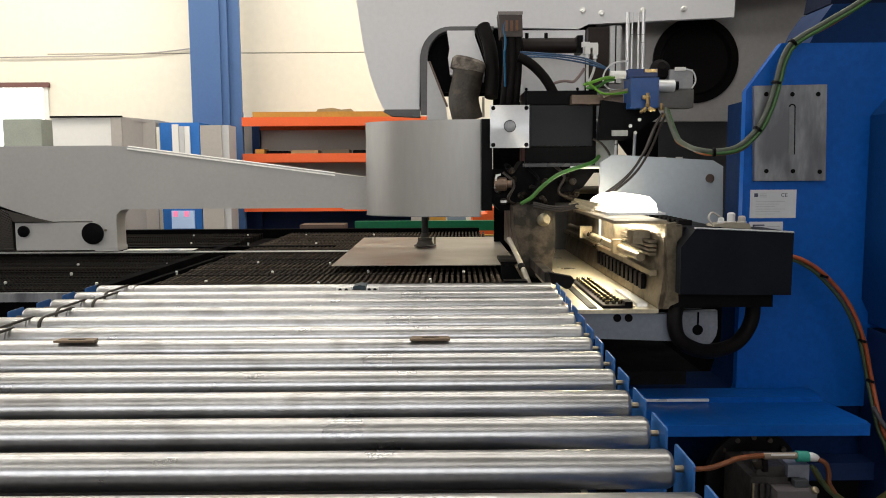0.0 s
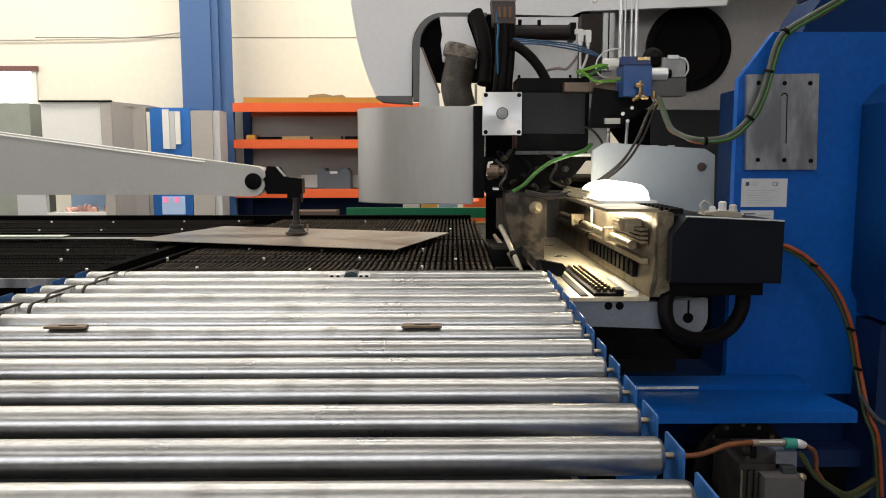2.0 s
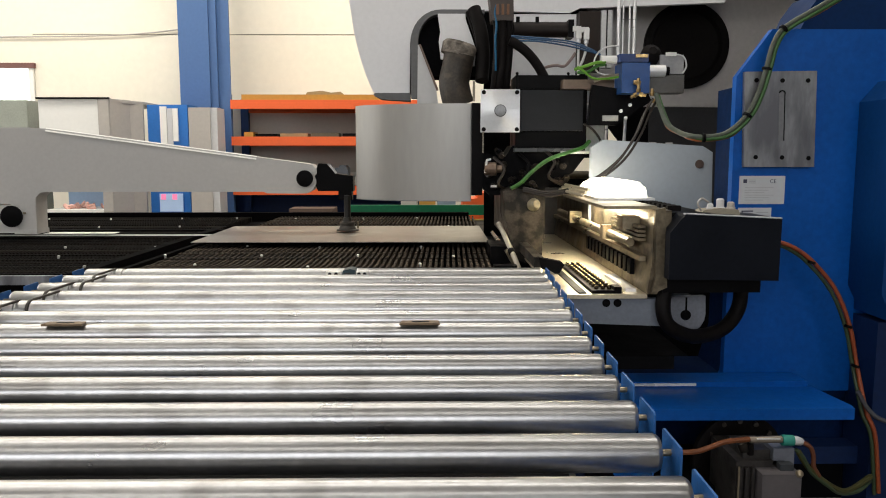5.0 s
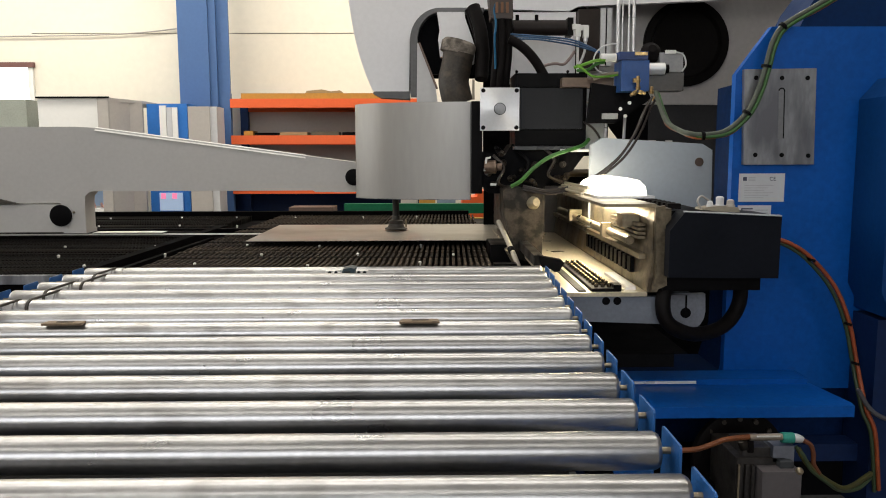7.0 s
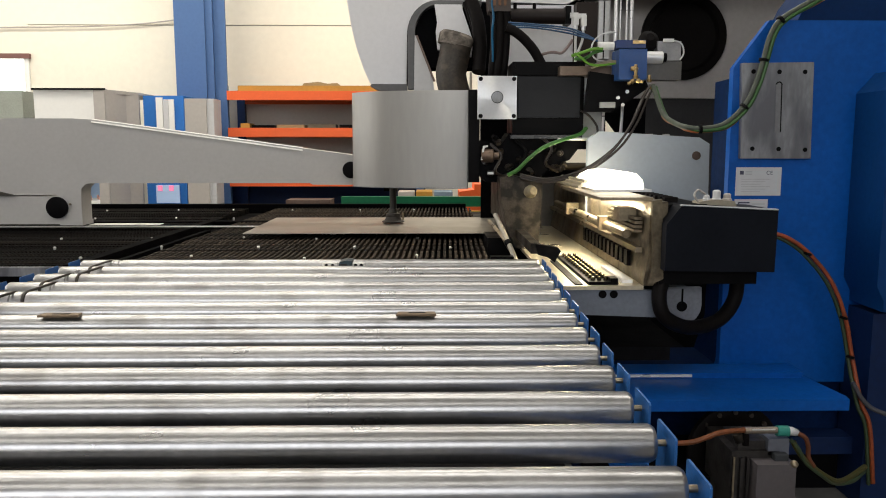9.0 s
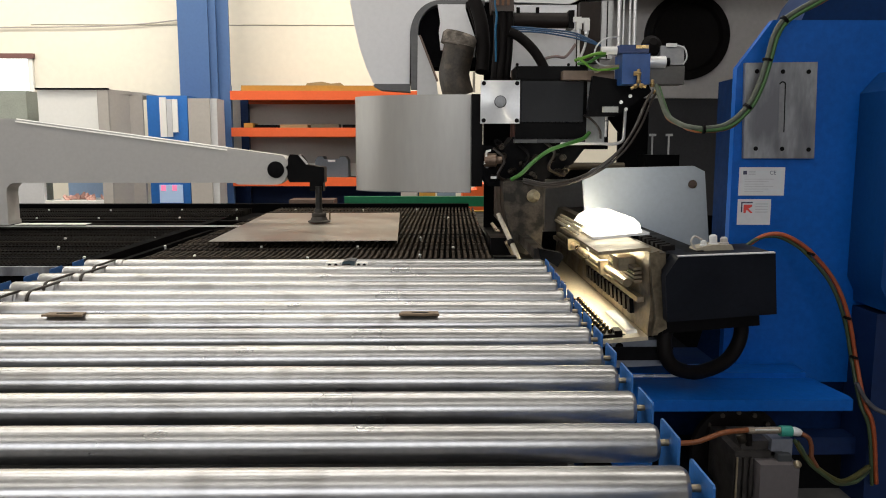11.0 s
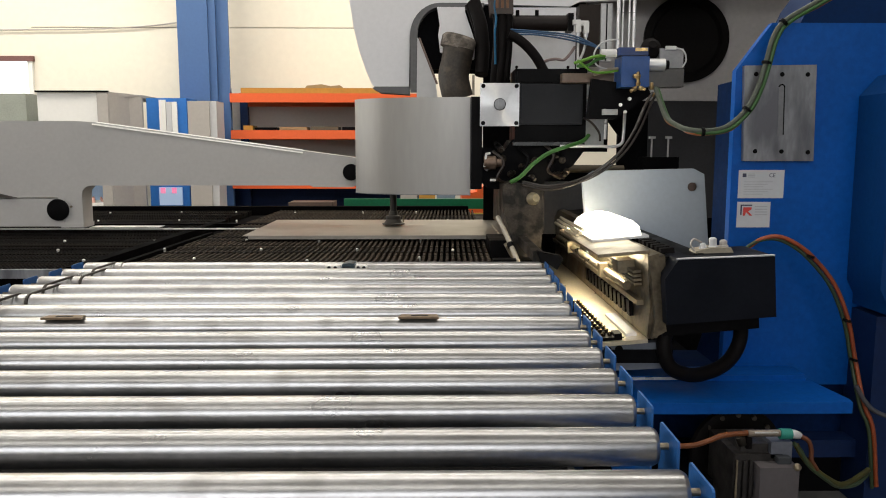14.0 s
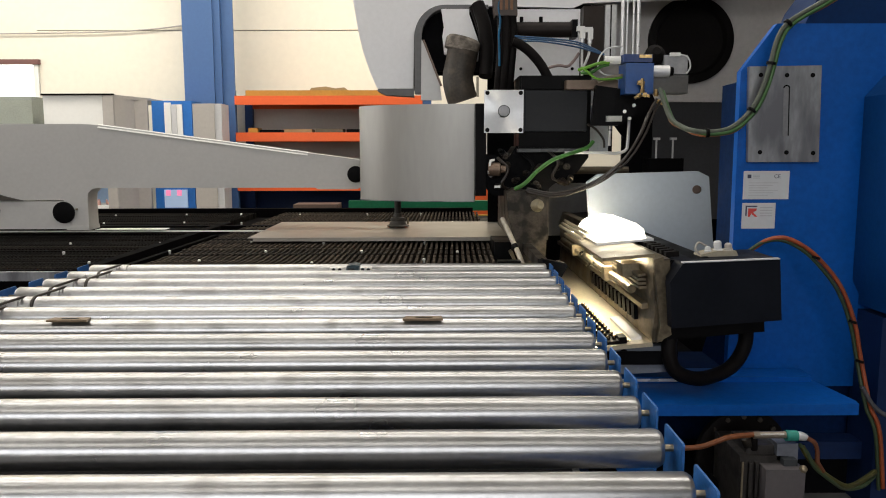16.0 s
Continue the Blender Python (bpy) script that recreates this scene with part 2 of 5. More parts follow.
def box(x0, x1, y0, y1, z0, z1, bm=None):
    bm = bm or bmesh.new()
    v = [bm.verts.new(p) for p in ((x0, y0, z0), (x1, y0, z0), (x1, y1, z0), (x0, y1, z0),
                                   (x0, y0, z1), (x1, y0, z1), (x1, y1, z1), (x0, y1, z1))]
    for q in ((0, 3, 2, 1), (4, 5, 6, 7), (0, 1, 5, 4), (1, 2, 6, 5), (2, 3, 7, 6), (3, 0, 4, 7)):
        bm.faces.new([v[i] for i in q])
    return bm


def prism(points, a, b, axis="y", bm=None):
    """A polygon, drawn in the plane across the axis, pushed from a to b."""
    bm = bm or bmesh.new()

    def put(p, d):
        return {"y": (p[0], d, p[1]), "x": (d, p[0], p[1]), "z": (p[0], p[1], d)}[axis]
    lo, hi = [bm.verts.new(put(p, a)) for p in points], [bm.verts.new(put(p, b)) for p in points]
    bm.faces.new(lo)
    bm.faces.new(hi[::-1])
    for i in range(len(points)):
        j = (i + 1) % len(points)
        bm.faces.new((lo[i], hi[i], hi[j], lo[j]))
    return bm


def rod(p0, p1, r, seg=16, r1=None, bm=None):
    bm = bm or bmesh.new()
    p0, p1 = Vector(p0), Vector(p1)
    r1 = r if r1 is None else r1
    q = (p1 - p0).to_track_quat("Z", "Y")
    rings = []
    for c, rr in ((p0, r), (p1, r1)):
        rings.append([bm.verts.new(c + q @ Vector((rr * math.cos(k * math.tau / seg), rr * math.sin(k * math.tau / seg), 0))) for k in range(seg)])
    bm.faces.new(rings[0][::-1])
    bm.faces.new(rings[1])
    for k in range(seg):
        n = (k + 1) % seg
        bm.faces.new((rings[0][k], rings[0][n], rings[1][n], rings[1][k]))
    return bm


def turned(profile, origin, axis, seg=24, bm=None):
    """A closed solid of revolution: (distance along axis, radius) pairs."""
    bm = bm or bmesh.new()
    q = Vector(axis).to_track_quat("Z", "Y")
    o = Vector(origin)
    rings = [[bm.verts.new(o + q @ Vector((r * math.cos(k * math.tau / seg), r * math.sin(k * math.tau / seg), d))) for k in range(seg)] for d, r in profile]
    for a, b in zip(rings, rings[1:]):
        for k in range(seg):
            n = (k + 1) % seg
            bm.faces.new((a[k], a[n], b[n], b[k]))
    bm.faces.new(rings[0][::-1])
    bm.faces.new(rings[-1])
    return bm


def hose(points, r, seg=10, steps=7, bm=None):
    """A round cable along a smooth curve through the points."""
    bm = bm or bmesh.new()
    P = [Vector(p) for p in points]
    P = [2 * P[0] - P[1]] + P + [2 * P[-1] - P[-2]]
    line = []
    for i in range(1, len(P) - 2):
        a, b, c, d = P[i - 1:i + 3]
        for s in range(steps):
            t = s / steps
            line.append(0.5 * ((2 * b) + (c - a) * t + (2 * a - 5 * b + 4 * c - d) * t * t + (3 * b - a - 3 * c + d) * t ** 3))
    line.append(P[-2])
    up = Vector((0.3, 0.2, 1)).normalized()
    rings = []
    for i, p in enumerate(line):
        tan = (line[min(i + 1, len(line) - 1)] - line[max(i - 1, 0)]).normalized()
        side = tan.cross(up)
        if side.length < 1e-3:
            side = tan.cross(Vector((1, 0, 0)))
        side.normalize()
        up = side.cross(tan).normalized()
        rings.append([bm.verts.new(p + r * (math.cos(k * math.tau / seg) * side + math.sin(k * math.tau / seg) * up)) for k in range(seg)])
    for a, b in zip(rings, rings[1:]):
        for k in range(seg):
            n = (k + 1) % seg
            bm.faces.new((a[k], a[n], b[n], b[k]))
    bm.faces.new(rings[0][::-1])
    bm.faces.new(rings[-1])
    return bm


def arc(cx, cz, r, a0, a1, n=8):
    return [(cx + r * math.cos(radians(a0 + (a1 - a0) * i / n)), cz + r * math.sin(radians(a0 + (a1 - a0) * i / n))) for i in range(n + 1)]


# ---- the hall ----
def structure(name, bm, material, label, category):
    return single(name, bm, material, label, category, "", "structure")


structure("floor", box(-9, 7, -5, 10, -0.1, 0), CONCRETE, "grey stained concrete factory floor", "floor")
ceiling = structure("ceiling", box(-9, 7, -5, 10, 6.6, 6.8), WHITE, "pale grey factory hall ceiling", "ceiling")
back = thing("wall_north", (0, 9.6, 0), "cream painted panel wall of the factory hall", "wall", "", "structure")
for x0, x1, z0, z1 in ((-9, -6.6, 0, 6.6), (-4.84, 7, 0, 2.897), (-4.84, 7, 2.910, 6.6), (-6.6, -4.84, 0, 1.2), (-6.6, -4.84, 2.545, 6.6)):
    part("panel", box(x0, x1, 9.6, 9.8, z0, z1), CREAM, back, "", 0.004)
part("joint", box(-4.84, 7, 9.62, 9.78, 2.897, 2.910), GREY_WARM, back, "dark horizontal panel joint")
for y0, y1, z0, z1 in ((-5, 0, 0, 6.6), (9, 9.6, 0, 6.6), (0, 9, 0, 2.1), (0, 9, 5.1, 6.6)):
    structure("wall_west", box(-9, -8.8, y0, y1, z0, z1), CREAM, "cream painted side wall of the hall", "wall")
structure("wall_east", box(6.8, 7, -5, 9.6, 0, 6.6), DARK_WALL, "dark grey side wall of the hall", "wall")
# Unseen end wall; its opening is made up for the fill lamp
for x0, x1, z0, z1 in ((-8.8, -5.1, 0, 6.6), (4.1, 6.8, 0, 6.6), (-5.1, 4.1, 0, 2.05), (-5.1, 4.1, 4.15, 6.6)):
    structure("wall_south", box(x0, x1, -5, -4.8, z0, z1), DARK_WALL, "dark grey end wall, unseen, opened for the fill lamp", "wall")
structure("backdrop", box(-9, -2, 11.5, 11.55, -1, 6), DAY, "overexposed daylight outside the window", "backdrop")

win = thing("window_1", (-5.72, 9.6, 1.2), "bright hall window with a dark reddish lintel", "window", "", "structure")
part("lintel", box(-6.64, -4.82, 9.55, 9.6, 2.5, 2.56), surf("dark_red_frame", (0.16, 0.07, 0.06), 0.6), win, "dark red-brown lintel", 0.004)
part("window_frame", box(-6.64, -6.58, 9.57, 9.66, 1.2, 2.5), GREY, win, "", 0.004)
part("window_frame", box(-4.9, -4.842, 9.57, 9.66, 1.2, 2.5), WHITE, win, "", 0.004)
part("window_sill", box(-6.64, -4.82, 9.5, 9.6, 1.16, 1.2), GREY, win, "", 0.004)
pane = part("pane", box(-6.58, -4.9, 9.66, 9.668, 1.2, 2.5), glass, win)
pane.visible_shadow = False

# blue steel column: two flanges and a web
col = thing("steel_column", (-2.6, 9.1, 0), "tall blue painted steel column against the wall", "column", "", "structure")
part("flange", box(-2.86, -2.52, 8.9, 8.93, 0, 6.6), BLUE_STEEL, col, "", 0.004)
part("web", box(-2.56, -2.44, 8.93, 9.45, 0, 6.6), BLUE_STEEL, col)
part("flange", box(-2.44, -2.31, 8.98, 9.01, 0, 6.6), BLUE_STEEL, col, "", 0.004)
cable = single("wall_cable", hose([(-8.5, 9.57, 2.93), (-6.5, 9.57, 2.86), (-5.3, 9.57, 2.866), (-4.6, 9.57, 2.873), (-3.9, 9.57, 2.888), (-3.4, 9.57, 2.92), (-3.1, 9.57, 2.955), (-2.9, 9.57, 2.98)], 0.008), GREY_WARM,
               "thin grey cable sagging along the cream wall", "cable")

# ceiling luminaires in rows
def luminaire(x, y):
    t = thing("ceiling_light", (x, y, 6.4), "long white fluorescent ceiling light", "light", "ceiling lights")
    part("housing", box(x - 0.75, x + 0.75, y - 0.12, y + 0.12, 6.5, 6.6), WHITE, t, "", 0.01)
    part("diffuser", box(x - 0.73, x + 0.73, y - 0.1, y + 0.1, 6.46, 6.497), PANEL_GLOW, t)
    return t


first = luminaire(-5.0, 1.2)
for x, y in ((-2.8, 1.2), (-0.6, 1.2), (-5.0, 5.4), (-2.8, 5.4), (-0.6, 5.4), (-5.0, -3.4), (-2.8, -3.4), (-0.6, -3.4), (1.6, -3.4)):
    copy_thing(first, pose(x, y, 6.4))

# ---- background furniture ----
cab = thing("control_cabinet", (-3.5, 8.3, 0), "tall white and grey machine control cabinet", "cabinet")
part("front_panel", box(-4.02, -3.40, 8.0, 8.04, 1.28, 2.03), WHITE, cab, "white upper panel", 0.006)
part("corner_post", box(-3.40, -3.30, 7.98, 8.06, 0, 2.03), GREY_WARM, cab, "warm grey post", 0.006)
part("side_panel", prism([(-3.30, 8.02), (-3.20, 8.28), (-3.20, 8.32), (-3.30, 8.06)], 0, 2.025, "z"), GREY_WARM, cab, "warm grey side panel", 0.003)
part("side_panel", prism([(-3.20, 8.28), (-3.105, 8.38), (-3.105, 8.42), (-3.20, 8.32)], 0, 2.0, "z"), GREY_WARM, cab, "brownish grey edge panel")
part("roof", prism([(-4.02, 8.04), (-3.30, 8.06), (-3.105, 8.42), (-3.105, 9.2), (-4.02, 9.2)], 1.99, 2.02, "z"), GREY_WARM, cab)
part("trim", box(-4.03, -3.29, 7.975, 7.995, 2.018, 2.036), BLACK, cab, "dark top trim")
part("trim", box(-3.412, -3.398, 7.985, 7.998, 1.28, 2.018), GREY_WARM, cab, "grey seam")
part("bay_back", box(-4.0, -3.40, 8.5, 8.52, 0.85, 1.28), SKY_BLUE, cab, "pale blue back of the open bay")
part("bay_floor", box(-4.02, -3.40, 8.0, 8.5, 0.855, 0.89), WHITE, cab, "white ledge of the open bay", 0.004)
part("bay_post", box(-4.32, -4.02, 8.0, 8.06, 0, 1.4), GREY, cab, "pale grey post beside the bay", 0.004)
part("lower_panel", box(-4.02, -3.40, 8.0, 8.04, 0, 0.855), BLUE_BRIGHT, cab, "blue lower panel", 0.004)
bm = bmesh.new()
rnd = random.Random(3)
for k in range(26):
    x, y, r = rnd.uniform(-3.86, -3.42), rnd.uniform(8.08, 8.3), rnd.uniform(0.014, 0.03)
    m = Matrix.Translation((x, y, 0.89 + r * 0.9 + (0.05 * rnd.random() if -3.75 < x < -3.6 else 0))) @ Euler((rnd.random() * 3, rnd.random() * 3, 0)).to_matrix().to_4x4()
    bmesh.ops.create_icosphere(bm, subdivisions=1, radius=r * 1.3, matrix=m @ Matrix.Diagonal((1.4, 0.8, 0.6, 1)))
single("offcut_heap", bm, PINK, "small heap of pinkish plastic offcuts in the cabinet bay", "scrap", "", "stuff")
single("grey_bin", box(-4.70, -4.29, 8.3, 8.75, 0, 2.03), surf("grey_green_paint", (0.28, 0.30, 0.26), 0.6), "grey-green storage locker before the window", "locker", "", "", 0.01)

kiosk = thing("control_terminal", (-2.85, 8.45, 0), "blue control terminal with white strips and a lit screen", "control panel")
part("body", box(-3.07, -2.64, 8.42, 8.8, 0, 1.99), BLUE_BRIGHT, kiosk, "bright blue housing", 0.01)
part("strip", box(-2.93, -2.86, 8.40, 8.42, 1.55, 1.97), WHITE, kiosk, "white vertical strip")
part("strip", box(-2.855, -2.80, 8.405, 8.42, 1.55, 1.95), GREY, kiosk, "grey vertical strip")
part("strip", box(-2.795, -2.74, 8.40, 8.42, 1.60, 1.95), WHITE, kiosk, "white vertical strip")
scr = part("screen", box(-2.97, -2.72, 8.40, 8.42, 0.84, 1.035), SCREEN, kiosk, "lit pale blue screen")
for x in (-2.95, -2.83):
    part("icon", box(x, x + 0.05, 8.394, 8.40, 0.97, 1.03), SCREEN_PINK, scr, "pink field on the screen")
single("brown_crate", box(-1.42, -0.98, 7.6, 7.9, 0.0, 0.925), surf("brown_crate_wood", (0.10, 0.065, 0.05), 0.7, 0.0, 0.2, 6, 50, 0.05), "dark brown crate standing behind the brush table", "crate", "", "", 0.008)
post = thing("grey_post", (-2.4, 8.1, 0), "grey sheet metal machine post", "post")
part("front", box(-2.50, -2.28, 8.0, 8.3, 0, 1.935), GREY_WARM, post, "", 0.008)
part("edge", box(-2.28, -2.21, 8.02, 8.3, 0, 1.935), GREY, post, "", 0.004)

rack = thing("storage_rack", (-0.9, 8.7, 0), "orange-beamed storage rack with blue uprights", "rack")
for x in (-2.26, -0.15):
    for y in (8.42, 9.2):
        part("upright", box(x, x + 0.09, y, y + 0.07, 0, 2.1), BLUE_DARK if y > 9 else BLUE_STEEL, rack, "blue upright", 0.004)
for z in (2.04, 1.65, 1.115):
    for y in (8.4, 9.22):
        part("beam", box(-2.17, -0.15, y, y + 0.05, z - 0.095, z), ORANGE, rack, "orange beam", 0.006)
    part("shelf_board", box(-2.17, -0.15, 8.45, 9.22, z - 0.04, z - 0.015), GREY_WARM, rack, "grey shelf board")
part("back_panel", box(-2.48, -0.05, 9.3, 9.32, 1.05, 2.0), surf("taupe_panel", (0.52, 0.48, 0.44), 0.6, 0.0, 0.06, 2, 30, 0.02), rack, "taupe back panel")
part("back_panel", box(-2.48, -0.05, 9.28, 9.298, 0, 1.0), BLUE_DARK, rack, "dark blue lower panel")
single("amber_board", box(-2.06, -0.30, 8.44, 9.1, 2.041, 2.10), AMBER, "amber wooden board lying on the top shelf", "board", "", "", 0.01)
single("wood_scrap", prism([(-1.38, 2.10), (-0.96, 2.10), (-1.0, 2.135), (-1.1, 2.125), (-1.2, 2.145), (-1.36, 2.13)], 8.5, 8.7), CARD, "rough piece of wood on the amber board", "wood", "", "", 0.003)
for x, w, h, m, n in ((-2.05, 0.10, 0.05, AMBER, "amber box"), (-1.93, 0.24, 0.03, BLACK, "dark flat tool"), (-1.66, 0.3, 0.035, CARD, "brown carton"),
                      (-1.32, 0.3, 0.04, OLIVE, "dark olive carton"), (-0.98, 0.3, 0.035, BLACK, "dark flat tool"), (-0.64, 0.3, 0.045, CARD, "brown carton")):
    single(n.replace(" ", "_"), box(x, x + w, 8.47, 8.7, 1.651, 1.651 + h), m, n + " lying on the middle rack shelf", "box", "rack contents", "", 0.004)
tb = thing("tool_case", (-1.1, 8.6, 1.116), "dark grey plastic tool case on the lower rack shelf", "case")
part("shell", prism([(-1.29, 1.116), (-0.93, 1.116), (-0.93, 1.30), (-0.96, 1.34), (-1.02, 1.34), (-1.03, 1.31), (-1.19, 1.31), (-1.2, 1.34), (-1.26, 1.34), (-1.29, 1.30)], 8.5, 8.75), surf("slate_plastic", (0.075, 0.09, 0.11), 0.5), tb, "", 0.006)
part("latch", box(-1.15, -1.07, 8.49, 8.5, 1.28, 1.305), GREY, tb, "pale latch")
single("white_board", box(-1.52, -0.55, 8.8, 8.83, 1.116, 1.26), WHITE, "white panel standing on the lower rack shelf", "panel")
single("storage_box", box(-0.33, -0.16, 8.0, 8.4, 0.62, 0.98), GREY_WARM, "pale grey storage box behind the table", "box", "boxes behind the table", "", 0.006)
single("storage_box", box(-0.14, 0.03, 8.0, 8.4, 0.62, 0.985), AMBER, "yellow storage box behind the table", "box", "boxes behind the table", "", 0.006)
single("storage_box", box(0.05, 0.24, 8.0, 8.4, 0.62, 0.98), surf("slate_blue", (0.16, 0.22, 0.28), 0.6), "slate blue storage box behind the table", "box", "boxes behind the table", "", 0.006)
pal = thing("box_stand", (-0.05, 8.2, 0), "dark steel stand under the storage boxes", "stand")
part("top", box(-0.6, 0.9, 7.95, 8.45, 0.58, 0.62), BLUE_DARK, pal)
for x in (-0.58, 0.84):
    part("leg", box(x, x + 0.05, 7.98, 8.42, 0, 0.58), BLUE_DARK, pal)
ob_ = thing("orange_housing", (0.5, 7.3, 0), "orange machine housing beyond the table", "machine")
part("housing", prism([(0.28, 0.7), (0.66, 0.7), (0.66, 1.1), (0.42, 1.1), (0.42, 1.05), (0.28, 1.03)], 7.2, 7.6), ORANGE, ob_, "", 0.01)
part("stand", box(0.34, 0.62, 7.25, 7.55, 0, 0.7), BLACK, ob_)
gb_ = thing("guard_rail", (-0.1, 6.9, 0), "dark green guard rail behind the brush table", "rail")
part("rail", box(-0.79, 0.62, 6.88, 6.94, 0.915, 1.005), GREEN, gb_, "", 0.006)
for x in (-0.7, 0.5):
    part("post", box(x, x + 0.06, 6.9, 6.96, 0, 0.915), GREEN, gb_, "", 0.004)
yl = thing("yellow_frame", (0.42, 6.6, 0), "yellow steel frame beside the table", "frame")
part("bar", box(0.3, 0.62, 6.6, 6.64, 0.86, 0.90), surf("yellow_paint", (0.62, 0.42, 0.06), 0.5), yl, "", 0.004)
for x in (0.31, 0.56):
    part("leg", box(x, x + 0.04, 6.6, 6.64, 0, 0.86), AMBER, yl)


# ---- roller conveyor ----
PITCH, Z_ROLL, R_ROLL, LONG = 0.1755, 0.95, 0.0325, 1.90


def right_end(y):
    return 0.381 + 0.0398 * (y - 1.245)


conv = thing("roller_conveyor", (-0.6, 2.2, 0), "steel roller conveyor with blue side brackets", "conveyor")
prof = [(0, 0.012), (0.001, 0.0275), (0.005, 0.0305), (0.010, R_ROLL), (0.116, R_ROLL), (0.119, 0.0285), (0.127, 0.0285), (0.130, R_ROLL),
        (0.156, R_ROLL), (0.159, 0.0285), (0.167, 0.0285), (0.170, R_ROLL), (LONG - 0.010, R_ROLL), (LONG - 0.005, 0.0305), (LONG - 0.001, 0.0275), (LONG, 0.012)]
roller_mesh = pin_mesh = clip_mesh = None
for i in range(-3, 12):
    y = 1.245 + PITCH * i
    x1 = right_end(y)
    loc = Vector((x1 - LONG, y, Z_ROLL)) - ORIGIN[conv.name]
    if roller_mesh is None:
        ob = part("roller", turned(prof, (0, 0, 0), (1, 0, 0), 32), CHROME, None)
        pin = part("axle", turned([(-0.05, 0.006), (LONG + 0.021, 0.006)], (0, 0, 0), (1, 0, 0), 10), STEEL, None)
        bm = prism([(-0.05, -0.15), (0.05, -0.15), (0.05, 0.022), (0.046, 0.026), (-0.046, 0.026), (-0.05, 0.022)], 0, 0.004, "x")
        clip = part("bracket", bm, BLUE_CLIP, None, "", 0.001)
        bm = prism([(-0.05, -0.15), (0.05, -0.15), (0.05, 0.024), (0.046, 0.028), (-0.046, 0.028), (-0.05, 0.024)], 0, 0.004, "x")
        endp = part("bracket", bm, BLUE_CLIP, None, "", 0.001)
        roller_mesh, pin_mesh, clip_mesh, end_mesh = ob.data, pin.data, clip.data, endp.data
    else:
        ob, pin, clip, endp = new("roller", roller_mesh), new("axle", pin_mesh), new("bracket", clip_mesh), new("bracket", end_mesh)
    for o, dx in ((ob, 0), (pin, 0), (clip, LONG + 0.020), (endp, -0.034)):
        o.parent = conv
        o.location = loc + Vector((dx, 0, 0))
    ob.rotation_euler = (i * 2.1, 0, 0)
ya, yb = 0.6, 3.30
for side, off in (("right", 0.025), ("left", -LONG - 0.06)):
    bm = bmesh.new()
    for a, b in ((0.0, 0.012), (0.012, 0.05)):
        z0, z1 = (0.70, 0.83) if a == 0 else (0.70, 0.712)
        v = []
        for y in (ya, yb):
            x = right_end(y) + off
            v.append([bm.verts.new(p) for p in ((x + a, y, z0), (x + b, y, z0), (x + b, y, z1), (x + a, y, z1))])
        for k in range(4):
            n = (k + 1) % 4
            bm.faces.new((v[0][k], v[0][n], v[1][n], v[1][k]))
        bm.faces.new(v[0]), bm.faces.new(v[1][::-1])
    part("side_rail", bm, BLUE, conv, "blue side rail")
for x, y in ((-1.45, 0.7), (0.36, 0.7), (-1.4, 3.1), (0.42, 3.1)):
    part("leg", box(x, x + 0.06, y, y + 0.06, 0, 0.70), BLUE, conv, "", 0.004)
part("cross_bar", box(-1.4, 0.4, 3.12, 3.16, 0.60, 0.68), BLUE_DARK, conv)
# Unseen black sheet, added so the roller gaps look dark
part("gap_shade_sheet", box(-1.42, 0.38, 0.7, 3.2, 0.55, 0.56), BLACK, conv, "black sheet that darkens the gaps between rollers")


def belt(i):
    """A round drive belt that links roller i with the next one."""
    y0, y1 = 1.245 + PITCH * i, 1.245 + PITCH * (i + 1)
    off = 0.123 if i % 2 == 0 else 0.163
    bm = bmesh.new()
    ring = [(0, math.pi / 2 + math.pi * k / 8) for k in range(9)] + [(1, -math.pi / 2 + math.pi * k / 8) for k in range(9)]
    loops = []
    for w, a in ring:
        y = y1 if w else y0
        x = right_end(y) - LONG + off
        c = Vector((x, y, Z_ROLL))
        d = Vector((0, math.cos(a), math.sin(a)))
        loops.append([bm.verts.new(c + d * (0.032 + 0.005 * math.cos(t)) + Vector((0.005 * math.sin(t), 0, 0))) for t in (0.8, 2.36, 3.93, 5.5)])
    for a, b in zip(loops, loops[1:] + loops[:1]):
        for k in range(4):
            n = (k + 1) % 4
            bm.faces.new((a[k], a[n], b[n], b[k]))
    part("drive_belt", bm, BELT, conv, "brown round drive belt")


for i in range(3, 11):
    belt(i)


def rest_pad(x0, y):
    t = thing("rest_pad", (x0, y, 0.983), "dark brown slotted pad lying on the rollers", "pad", "rest pads")
    bm = prism([(x0, y - 0.018), (x0 + 0.112, y - 0.018), (x0 + 0.108, y + 0.018), (x0 + 0.006, y + 0.018)], 0.983, 0.989, "z")
    part("plate", bm, surf("oily_brown_plate", (0.19, 0.135, 0.085), 0.5, 0.3, 0.3, 20, 80, 0.1), t)
    part("slot", box(x0 + 0.035, x0 + 0.082, y - 0.005, y + 0.005, 0.9891, 0.9899), BLACK, t, "dark slot")
    return t


rest_pad(-0.094, 2.105)
rest_pad(-1.080, 2.105)

sens = thing("sensor_bracket", (-0.345, 3.22, 0.9), "small dark teal sensor in a zinc bracket", "sensor")
part("body", prism([(-0.372, 0.955), (-0.318, 0.955), (-0.312, 0.992), (-0.335, 0.996), (-0.362, 0.99)], 3.055, 3.135), surf("dark_teal", (0.012, 0.035, 0.05), 0.35), sens, "dark teal sensor body", 0.004)
